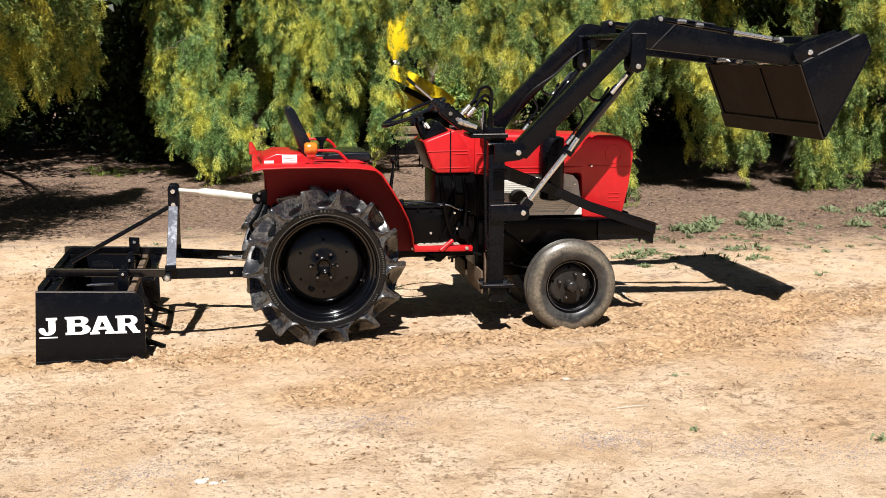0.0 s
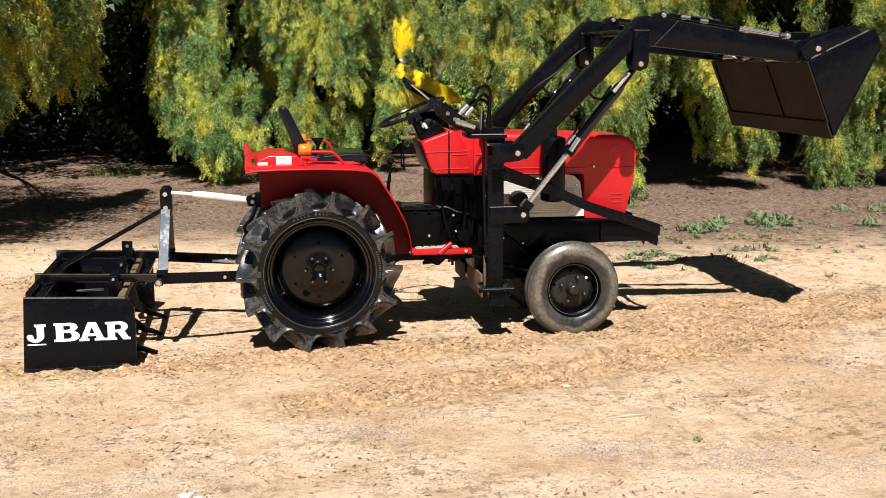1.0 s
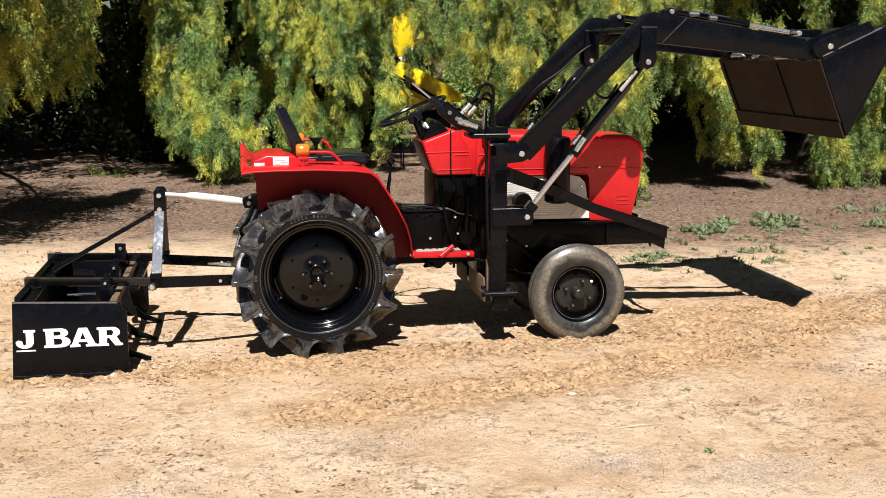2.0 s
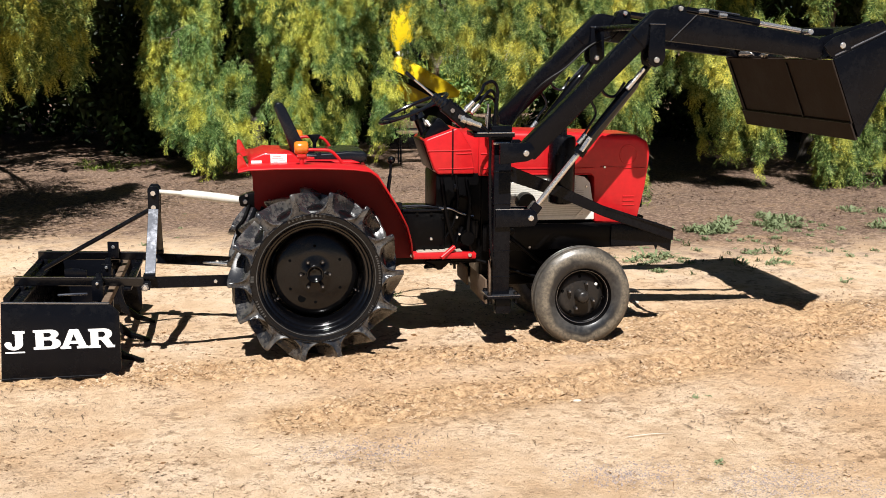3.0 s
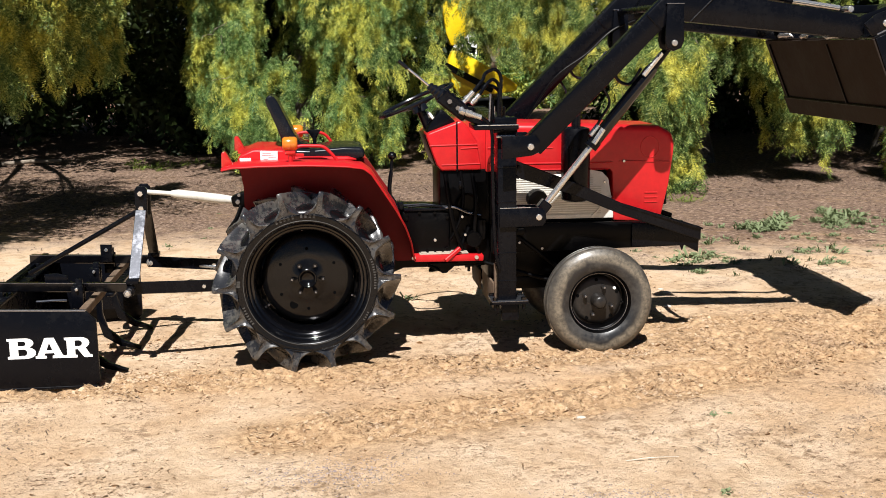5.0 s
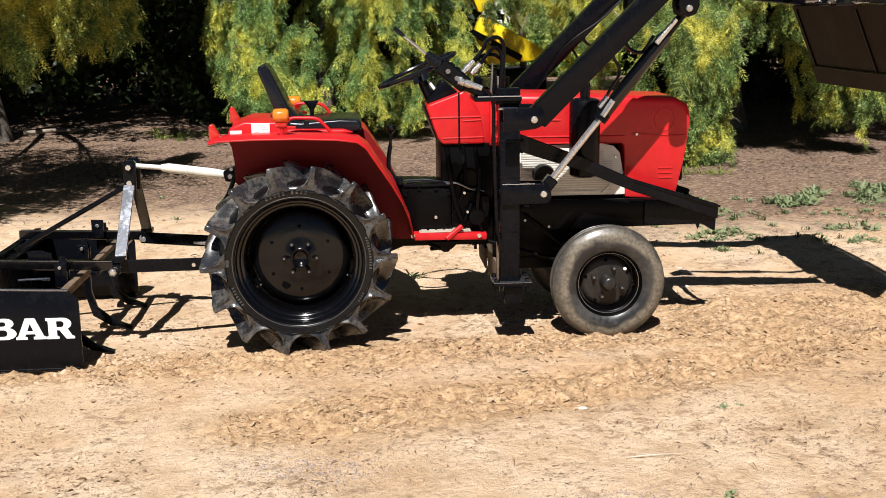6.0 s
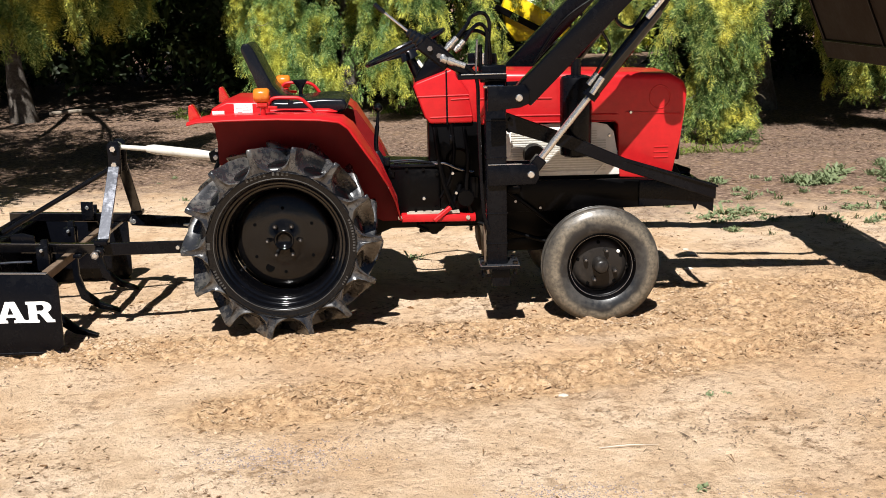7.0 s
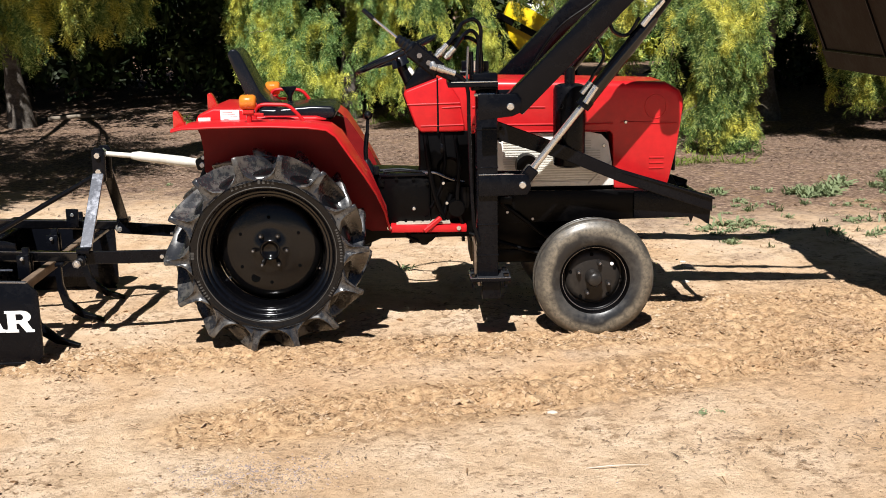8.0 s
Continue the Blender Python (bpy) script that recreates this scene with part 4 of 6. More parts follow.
# ---- front loader ----
loader = thing("front_loader", (1.0, 0, 0.02), "black steel front loader with raised arms and tipped bucket", "front loader")
for s in (-1, 1):
    y = s * 0.485
    ya = -0.580 if s < 0 else 0.485  # near arm set a little further out than its post, scaled to fit the camera's view
    grow = 0.9829 if s < 0 else 1.0
    fit_out = lambda pts: [(x * grow, 1.62 + (z - 1.62) * grow) for x, z in pts]
    post = part("post", block(0.938, 1.032, y - 0.045, y + 0.045, 0.33, 1.172, 0.008), BLACK, loader, "square black loader post")
    for z in (0.435, 0.575, 0.83, 1.0):
        part("weld_seam", block(0.936, 1.034, y - 0.047, y + 0.047, z, z + 0.006, 0.001), BLACK, post)
    part("post_cap", block(0.918, 1.035, y - 0.05, y + 0.05, 1.172, 1.190, 0.004), BLACK, post)
    # thin bright strips along the cap and foot plate edges
    part("bright_edge", block(0.917, 1.036, y - 0.0515, y + 0.0515, 1.187, 1.1915, 0.001), STEEL, post, "thin bright steel edge")
    part("bright_edge", block(0.904, 1.086, y - 0.0762, y + 0.0762, 0.337, 0.3412, 0.001), LEGSTEEL, post)
    part("valve_block", block(0.925, 1.035, y - 0.035, y + 0.035, 1.190, 1.245, 0.006), BLACK, post)
    part("foot_plate", block(0.905, 1.085, y - 0.075, y + 0.075, 0.322, 0.340, 0.003), BLACK, post)
    part("foot_stub", block(0.958, 1.045, y - 0.04, y + 0.04, 0.232, 0.322, 0.006), BLACK, post)
    for x in (0.922, 1.066):
        for dy in (-0.055, 0.055):
            part("foot_bolt", hexbolt((x, y + dy, 0.347), 0.013, 0.016, (0, 0, 1)), GLOSS, post)
            part("foot_bolt_end", hexbolt((x, y + dy, 0.308), 0.009, 0.03, (0, 0, 1)), BLACK, post)
    for e in (-1, 1):
        part("pivot_ear", prism(((0.94, 1.165), (1.10, 1.165), (1.125, 1.135), (1.120, 1.085), (1.085, 1.070), (0.94, 1.055)), (ya if e == s else y) + e * 0.062 - 0.008, (ya if e == s else y) + e * 0.062 + 0.008, 0.003), BLACK, loader)
        part("cylinder_ear", prism(((0.945, 0.805), (1.15, 0.803), (1.172, 0.785), (1.178, 0.74), (1.16, 0.712), (0.945, 0.708)), y + e * 0.055 - 0.009, y + e * 0.055 + 0.009, 0.003), BLACK, loader)
    part("bright_edge", block(0.946, 1.10, y - 0.0645, y - 0.0555, 0.8035, 0.8065, 0.001), STEEL, post, "thin bright steel edge")
    part("lower_bracket", block(1.03, 1.09, y - 0.046, y + 0.046, 0.715, 0.798, 0.004), BLACK, loader)
    part("pivot_pin", pin((1.078, (y + ya) / 2, 1.112), 0.016, 0.158 + abs(ya - y)), STEEL, loader, "bright steel pivot pin")
    part("cylinder_pin", pin((1.140, y, 0.756), 0.016, 0.140), STEEL, loader)
    # brace that runs forward to the bumper bracket
    own = bmesh.new()
    ends = []
    for x, yy, z0, z1 in ((0.98, 0.452, 0.965, 1.052), (1.35, 0.382, 0.838, 0.905), (1.61, 0.332, 0.725, 0.785), (2.07, 0.245, 0.560, 0.632)):
        ends.append([own.verts.new((x, s * (yy + d), z)) for d, z in ((-0.010, z0), (0.010, z0), (0.010, z1), (-0.010, z1))])
    for p, q in zip(ends, ends[1:]):
        for i in range(4):
            own.faces.new((p[i - 1], p[i], q[i], q[i - 1]))
    own.faces.new(ends[0]), own.faces.new(ends[-1][::-1])
    bmesh.ops.recalc_face_normals(own, faces=own.faces)
    bevel(own, 0.003, 1)
    brace = part("brace", own, BLACK, loader)
    part("brace_flange", bar((1.61, s * 0.325, 0.772), (2.075, s * 0.25, 0.623), 0.018, 0.005, 0.002), BLACK, brace)
    part("gusset", prism(((1.70, 0.665), (1.90, 0.655), (2.068, 0.610), (2.062, 0.494), (2.030, 0.515), (1.985, 0.535), (1.975, 0.505), (1.962, 0.535), (1.70, 0.535)), s * 0.232 - 0.007, s * 0.232 + 0.007, 0.002), BLACK, loader)
    for z in (0.955, 1.005):
        part("brace_bolt", hexbolt((1.06 if z > 1 else 1.05, s * 0.447 - 0.0, z - 0.01), 0.009, 0.03), GREASY, brace)
    # arm: one bent box tube
    arm = part("arm", prism(fit_out(((1.151, 1.062), (1.765, 1.676), (1.80, 1.696), (1.866, 1.690), (2.742, 1.598), (2.775, 1.620), (2.770, 1.690), (2.726, 1.716), (1.835, 1.858), (1.796, 1.852), (1.0765, 1.1365))), ya - 0.042, ya + 0.042, 0.006), BLACK, loader, "bent black box-section loader arm")
    for a, b in (((2.025, 1.826), (1.885, 1.690)), ((1.668, 1.724), (1.742, 1.652))):
        a, b = fit_out((a, b))
        for f in (-1, 1):
            part("weld_seam", sweep(((a[0], ya + f * 0.043, a[1]), (b[0], ya + f * 0.043, b[1])), 0.004, 6), BLACK, arm)
    for e in (-1, 1):
        part("cylinder_hanger", prism(fit_out(((1.762, 1.775), (1.846, 1.775), (1.852, 1.600), (1.838, 1.565), (1.800, 1.550), (1.766, 1.565), (1.757, 1.600))), ya + e * 0.052 - 0.008, ya + e * 0.052 + 0.008, 0.004), BLACK, arm)
    part("bright_edge", block(1.760 * grow, 1.848 * grow, ya - 0.0615, ya + 0.0615, 1.7745 + (grow - 1) * 0.155, 1.7785 + (grow - 1) * 0.155, 0.001), LEGSTEEL, arm)
    part("hanger_pin", pin((1.803 * grow, ya, 1.590), 0.015, 0.140), STEEL, arm)
    # lift cylinder
    yc = s * 0.47
    p0, p1 = Vector((1.143, yc, 0.754)), Vector((1.806, yc - (0.03 if s < 0 else 0), 1.590))
    at = lambda t: p0.lerp(p1, t)
    cyl = part("lift_cylinder", sweep((at(0.415), at(0.43), at(0.84), at(0.86)), [0.024, 0.031, 0.031, 0.026], 20), GLOSS, loader, "black hydraulic lift cylinder with bright rod")
    part("rod", sweep((at(0.07), at(0.42)), 0.0155, 16), STEEL, cyl)
    part("rod_clevis", bar(at(-0.02), at(0.08), 0.030, 0.028, 0.005), BLACK, cyl)
    part("gland", sweep((at(0.40), at(0.44)), 0.034, 20), BLACK, cyl)
    part("cap", sweep((at(0.86), at(0.98)), [0.022, 0.018], 14), BLACK, cyl)
    off = Vector((-0.030, 0, 0.026)) + Vector((0, s * 0.012, 0))
    part("hose_fitting", sweep((at(0.44) + off, at(0.50) + off), 0.013, 8), STEEL, cyl)
    part("hose_fitting", sweep((at(0.50) + off * 0.3 + Vector((0, s * 0.03, 0)), at(0.42) + off * 0.1 + Vector((0, s * 0.03, 0))), 0.014, 8), STEEL, cyl)
    part("hose_fitting", sweep((at(0.80) + off * 0.5 + Vector((0, s * 0.022, 0)), at(0.93) + off * 0.4 + Vector((0, s * 0.022, 0))), [0.014, 0.012], 10), STEEL, cyl)
    part("hose", sweep(curve_points((at(0.82) + off * 1.2, at(0.78) + Vector((-0.06, 0, -0.01)), at(0.80) + Vector((-0.14, 0, 0.0)), at(0.84) + Vector((-0.17, 0, 0.06)), at(0.86) + Vector((-0.13, 0, 0.13)))), 0.008, 8), VINYL, cyl)
    part("hose", sweep(curve_points((at(0.48) + off, at(0.53) + off * 1.3, at(0.60) + Vector((-0.04, 0, 0.05)), at(0.64) + Vector((-0.10, 0, 0.09)))), 0.007, 8), VINYL, cyl)
    # tilt cylinder on top of the arm
    ty = s * 0.43
    t0, t1 = Vector((1.962, ty, 1.860)), Vector((2.722, ty, 1.746))
    tat = lambda t: t0.lerp(t1, t)
    tilt = part("tilt_cylinder", sweep((tat(0.06), tat(0.60)), 0.021, 16), GLOSS, loader, "black tilt cylinder with bright rod")
    part("rod", sweep((tat(0.60), tat(0.95)), 0.014, 12), STEEL, tilt)
    part("gland", sweep((tat(0.57), tat(0.62)), 0.024, 16), BLACK, tilt)
    part("line", sweep((tat(0.16) + Vector((0, s * 0.02, 0.022)), tat(0.46) + Vector((0, s * 0.02, 0.024))), 0.005, 8), LEGSTEEL, tilt)
    part("fitting", sweep((tat(0.15) + Vector((0, s * 0.02, 0.006)), tat(0.22) + Vector((0, s * 0.02, 0.012))), 0.013, 8), STEEL, tilt)
    part("fitting", sweep((tat(0.30) + Vector((0, s * 0.024, 0.004)), tat(0.36) + Vector((0, s * 0.024, 0.006))), 0.012, 8), STEEL, tilt)
    part("tilt_ear", prism(((1.88, 1.770), (2.01, 1.760), (1.997, 1.866), (1.962, 1.883), (1.922, 1.869)), ty - 0.04, ty + 0.04, 0.004), BLACK, arm)
    part("tilt_pin", pin((1.962, ty, 1.860), 0.014, 0.11), STEEL, arm)
    part("link", bar((2.722, ty - s * 0.03, 1.746), (2.61, ty - s * 0.03, 1.690), 0.008, 0.020, 0.003), BLACK, tilt)
    part("link", bar((2.722, ty - s * 0.03, 1.746), (2.90, ty - s * 0.03, 1.745), 0.008, 0.020, 0.003), BLACK, tilt)
    part("link_pin", pin((2.722, ty, 1.744), 0.017, 0.11), STEEL, tilt)
part("cross_tube", sweep(((1.790, -0.55, 1.765), (1.800, 0.45, 1.765)), 0.018, 18), BLACK, loader)
part("sub_frame", block(0.975, 1.04, -0.46, 0.46, 0.245, 0.315, 0.005), BLACK, loader)
# tan colour stands for ground light on the sub-frame's side faces
part("sub_frame_plate", prism(((0.950, 0.375), (0.962, 0.375), (0.966, 0.235), (0.954, 0.235)), -0.30, 0.10, 0.002), RUST_AND_BOUNCE, loader, "sub-frame cross plate, ground light put into its tan colour")
part("sub_frame_plate", prism(((0.944, 0.350), (0.956, 0.350), (0.960, 0.240), (0.948, 0.240)), 0.18, 0.47, 0.002), RUST_AND_BOUNCE, loader, "sub-frame cross plate, ground light put into its tan colour")
part("sub_frame_plate", block(0.926, 0.936, -0.50, -0.47, 0.345, 0.52, 0.002), RUST_AND_BOUNCE, loader, "sub-frame cross plate, ground light put into its tan colour")
part("bumper", block(2.045, 2.062, -0.24, 0.24, 0.50, 0.612, 0.004), BLACK, loader)

# bucket, tipped forward
A, B, C, D = Vector((2.765, 1.598)), Vector((3.158, 1.776)), Vector((3.200, 1.686)), Vector((2.942, 1.182))
W = 0.655


def sheet(p, q, y0, y1, thick, out):
    d = Vector((q - p)).normalized()
    n = Vector((d.y, -d.x)) * out
    return prism((tuple(p), tuple(q), tuple(q + n * thick), tuple(p + n * thick)), y0, y1, 0.002, 1)


bucket = part("bucket", sheet(A, D, -W, W, 0.010, 1), MUDSTEEL, loader, "bucket with brown earth-stained floor and black sides")
part("back_plate", sheet(A, B, -W, W, 0.010, -1), BLACK, bucket)
part("top_plate", sheet(B, C, -W, W, 0.010, -1), BLACK, bucket)
for s in (-1, 1):
    part("side_plate", prism((tuple(A), tuple(B), tuple(C), tuple(D)), s * W - 0.007, s * W + 0.007, 0.003), BLACK, bucket, "scratched black bucket side")
    part("side_edge", bar((C.x, s * W, C.y), (D.x, s * W, D.y), 0.010, 0.006, 0.002), BLACK, bucket)
lipdir = (D - A).normalized()
part("cutting_edge", sheet(D - lipdir * 0.085, D + lipdir * 0.015, -W, W, 0.018, 1), MUDSTEEL, bucket)
for yy in (-0.15, 0.60):
    a, b = A + lipdir * 0.02, D - lipdir * 0.09
    n2 = Vector((lipdir.y, -lipdir.x)) * 0.013
    part("wear_strip", bar((a.x + n2.x, yy, a.y + n2.y), (b.x + n2.x, yy, b.y + n2.y), 0.007, 0.006, 0.002, None, up=(1, 0, 0)), GREASY, bucket)
n2 = Vector((lipdir.y, -lipdir.x)) * 0.013
seam = D - lipdir * 0.088 + n2
part("wear_strip", bar((seam.x, -W, seam.y), (seam.x, W, seam.y), 0.006, 0.006, 0.002), GREASY, bucket)
up = (B - A).normalized()
nn = Vector((-up.y, up.x))
for s in (-1, 1):
    for e in (-1, 1):
        y = (-0.58 if s < 0 else 0.485) + e * 0.062
        q = [A + up * 0.00 + nn * 0.012, A + up * 0.36 + nn * 0.012, A + up * 0.34 + nn * 0.075, A + up * 0.05 + nn * 0.105, A - up * 0.02 + nn * 0.085]
        part("hinge_plate", prism([tuple(v) for v in q], y - 0.007, y + 0.007, 0.003), BLACK, bucket)
    c = A + (up * 0.080 + nn * 0.045 if s < 0 else up * 0.025 + nn * 0.07)
    part("hinge_pin", pin((c.x, -0.58 if s < 0 else 0.485, c.y), 0.017, 0.158), STEEL, bucket)
part("back_angle", bar((A.x + up.x * 0.10 + nn.x * 0.02, -W, A.y + up.y * 0.10 + nn.y * 0.02), (A.x + up.x * 0.10 + nn.x * 0.02, W, A.y + up.y * 0.10 + nn.y * 0.02), 0.02, 0.012, 0.003), BLACK, bucket)
e0, e1 = A + up * 0.02 + nn * 0.012, A + up * 0.40 + nn * 0.012
part("edge_rib", bar((e0.x, -W + 0.012, e0.y), (e1.x, -W + 0.012, e1.y), 0.009, 0.005, 0.002), LEGSTEEL, bucket, "paint worn to bare steel")
rng = random.Random(4)
for y0, y1 in ((-0.36, -0.10), (0.05, 0.16), (0.24, 0.50)):
    pts = [(A.x - 0.016, y0 + (y1 - y0) * i / 6, A.y + 0.012 + rng.uniform(0.0, 0.016)) for i in range(7)]
    part("bright_edge", sweep(pts, [0.003, 0.009, 0.014, 0.011, 0.015, 0.009, 0.003], 7), STEEL, bucket, "paint worn to bare metal on the back edge")

# loader valve, joystick and hoses by the steering wheel
part("valve_plate", block(0.815, 1.03, -0.60, -0.40, 1.192, 1.214, 0.004), BLACK, loader)
part("bright_edge", block(0.830, 1.028, -0.6015, -0.592, 1.212, 1.2165, 0.001), STEEL, loader, "thin bright steel edge")
part("valve_rail", bar((0.985, -0.45, 1.225), (0.985, 0.45, 1.225), 0.03, 0.018, 0.004), BLACK, loader)
part("valve_arm", bar((0.770, -0.545, 1.262), (0.880, -0.53, 1.205), 0.020, 0.016, 0.004), BLACK, loader)
valve = part("control_valve", bar((0.660, -0.565, 1.360), (0.782, -0.565, 1.262), 0.036, 0.037, 0.008), BLACK, loader, "black loader control valve")
for i, (x, z) in enumerate(((0.690, 1.372), (0.715, 1.352), (0.742, 1.331))):
    part("valve_cap", pin((x, -0.565, z), 0.013, 0.03, (0.63, 0, 0.78)), GLOSS, valve)
for t in (0.3, 0.62):
    c = Vector((0.660, -0.603, 1.360)).lerp(Vector((0.782, -0.603, 1.262)), t)
    part("valve_plug", hexbolt(c, 0.012, 0.02), LEGSTEEL, valve)
part("valve_boot", sweep([Vector((0.664, -0.565, 1.357)).lerp(Vector((0.602, -0.565, 1.406)), i / 8) for i in range(9)], [0.031 - 0.0022 * i + (0.006 if i % 2 else 0) for i in range(9)], 14), VINYL, valve)
stick = part("joystick", sweep(((0.606, -0.565, 1.403), (0.500, -0.560, 1.491)), 0.0058, 8), STEEL, valve)
part("grip", sweep(((0.506, -0.560, 1.486), (0.495, -0.560, 1.495), (0.462, -0.558, 1.524)), [0.008, 0.010, 0.009], 10), VINYL, stick)
for a, b in (((0.768, -0.565, 1.322), (0.816, -0.56, 1.372)), ((0.806, -0.55, 1.314), (0.848, -0.545, 1.357)), ((0.752, -0.60, 1.286), (0.848, -0.60, 1.252))):
    a, b = Vector(a), Vector(b)
    part("hose_fitting", sweep((a, a.lerp(b, 0.2), a.lerp(b, 0.22), a.lerp(b, 0.5), a.lerp(b, 0.52), b), [0.013, 0.013, 0.017, 0.017, 0.0135, 0.0135], 10), STEEL, valve, "", 40)
part("hose_fitting", sweep(((0.748, -0.60, 1.300), (0.752, -0.605, 1.284), (0.768, -0.605, 1.277)), [0.015, 0.018, 0.016], 10), STEEL, valve)
for pts in (((0.816, -0.56, 1.372), (0.862, -0.54, 1.424), (0.884, -0.51, 1.458), (0.935, -0.48, 1.473), (0.966, -0.46, 1.433), (0.962, -0.46, 1.33), (0.960, -0.46, 1.20)),
            ((0.848, -0.545, 1.357), (0.890, -0.53, 1.411), (0.925, -0.50, 1.426), (0.954, -0.48, 1.390), (0.950, -0.48, 1.30), (0.948, -0.48, 1.20)),
            ((0.816, -0.555, 1.368), (0.866, -0.53, 1.395), (0.925, -0.49, 1.392), (0.966, -0.44, 1.345), (0.972, -0.43, 1.20)),
            ((0.848, -0.60, 1.252), (0.884, -0.595, 1.223), (0.902, -0.585, 1.170), (0.905, -0.570, 1.05), (0.912, -0.560, 0.80), (0.922, -0.550, 0.60), (0.945, -0.535, 0.50))):
    part("hose", sweep(curve_points(pts, 6), 0.0085, 10), BLACK, loader, "black rubber hydraulic hose")
part("stud", pin((0.905, -0.50, 1.285), 0.006, 0.15, (0.05, 0, 1)), LEGSTEEL, loader)
part("stud", pin((0.925, -0.45, 1.275), 0.010, 0.12, (0, 0, 1)), BLACK, loader)
part("hose", sweep(curve_points(((1.25, 0.41, 1.16), (1.42, 0.41, 1.40), (1.60, 0.41, 1.53), (1.75, 0.42, 1.66), (1.9, 0.44, 1.72)), 6), 0.006, 8), GREASY, loader)
part("filler_cap", pin((0.99, -0.33, 1.262), 0.020, 0.05, (0, 0, 1)), BLACK, loader)
part("gauge_glass", pin((0.955, -0.28, 1.262), 0.012, 0.05, (0, 0, 1)), STEEL, loader)
part("band_clamp", block(0.930, 1.02, -0.540, -0.532, 1.148, 1.160, 0.001), STEEL, loader)

# ---- box scraper on the linkage ----
scraper = thing("box_scraper", (-1.25, 0, 0.02), "black steel box scraper with lettered side plate, hitched behind the tractor", "box scraper")
for s in (-1, 1):
    side_plate = part("side_plate", prism(((-1.535, 0.412), (-1.028, 0.392), (-0.985, 0.350), (-0.985, 0.06), (-1.02, 0.024), (-1.555, 0.022)), s * 0.648 - 0.007, s * 0.648 + 0.007, 0.002), BLACK, scraper, "black side plate")
    part("skid_shoe", bar((-1.555, s * 0.648, 0.028), (-1.0, s * 0.648, 0.028), 0.010, 0.006, 0.002), BLACK, side_plate)
    # steel-toned strip puts the sun's glint on the plate's top edge
    part("edge_glint", bar((-1.535, s * 0.648, 0.414), (-1.03, s * 0.648, 0.394), 0.009, 0.004, 0.001), LEGSTEEL, side_plate)
    rail = part("rail", bar((-1.522, s * 0.36, 0.462), (-0.880, s * 0.36, 0.438), 0.022, 0.022, 0.004), GLOSS, scraper, "black square-tube rail")
    part("bright_edge", bar((-1.522, s * 0.36 - 0.019, 0.4845), (-0.880, s * 0.36 - 0.019, 0.4605), 0.003, 0.0015, 0), LEGSTEEL, rail)
    part("rail_stop", block(-1.50, -1.47, s * 0.36 - 0.03, s * 0.36 + 0.03, 0.405, 0.44, 0.003), BLACK, rail)
    part("hitch_pin", pin((-0.873, s * 0.385, 0.420), 0.014, 0.11), STEEL, scraper)
    part("hitch_nut", hexbolt((-0.873, s * 0.425, 0.420), 0.020, 0.025), LEGSTEEL, scraper)
    part("hitch_tab", prism(((-0.92, 0.45), (-0.855, 0.45), (-0.845, 0.42), (-0.855, 0.395), (-0.895, 0.392)), s * 0.375 - 0.006, s * 0.375 + 0.006, 0.002), BLACK, scraper)
    part("mast_leg", bar((-0.842, s * 0.075, 0.775), (-0.853, s * 0.350, 0.462), 0.006, 0.027, 0.002, None, up=(1, 0, 0)), LEGSTEEL if s < 0 else GLOSS, scraper, "worn shiny flat-bar mast leg" if s < 0 else "black flat-bar mast leg")
    part("mast_foot", block(-0.885, -0.825, s * 0.36 - 0.03, s * 0.36 + 0.03, 0.455, 0.478, 0.003), BLACK, scraper)
    mast = part("mast_plate", prism(((-0.872, 0.735), (-0.812, 0.735), (-0.808, 0.88), (-0.822, 0.898), (-0.858, 0.899), (-0.872, 0.882)), s * 0.055 - 0.008, s * 0.055 + 0.008, 0.004), BLACK, scraper)
    for z in (0.862, 0.784):
        part("mast_bolt", hexbolt((-0.842, s * 0.070, z), 0.014, 0.018), STEEL, mast)
for z in (0.862, 0.784):
    part("mast_cross_pin", pin((-0.842, 0, z), 0.011, 0.12), STEEL, scraper)
part("back_stay", sweep(((-0.865, 0, 0.765), (-1.44, 0, 0.450)), 0.0125, 10), BLACK, scraper)
part("mouldboard", prism(((-1.545, 0.05), (-1.525, 0.035), (-1.500, 0.10), (-1.492, 0.25), (-1.500, 0.40), (-1.49, 0.440), (-1.525, 0.440), (-1.530, 0.25)), -0.641, 0.641, 0.003), BLACK, scraper, "curved black mouldboard")
part("top_channel", block(-1.53, -1.44, -0.641, 0.641, 0.400, 0.414, 0.003), BLACK, scraper)
part("shank_bar", block(-1.078, -1.042, -0.641, 0.641, 0.345, 0.386, 0.005), RUST_AND_BOUNCE, scraper, "rusty brown shank bar")
part("front_bar", block(-0.985, -0.945, -0.40, 0.40, 0.400, 0.418, 0.004), BLACK, scraper)
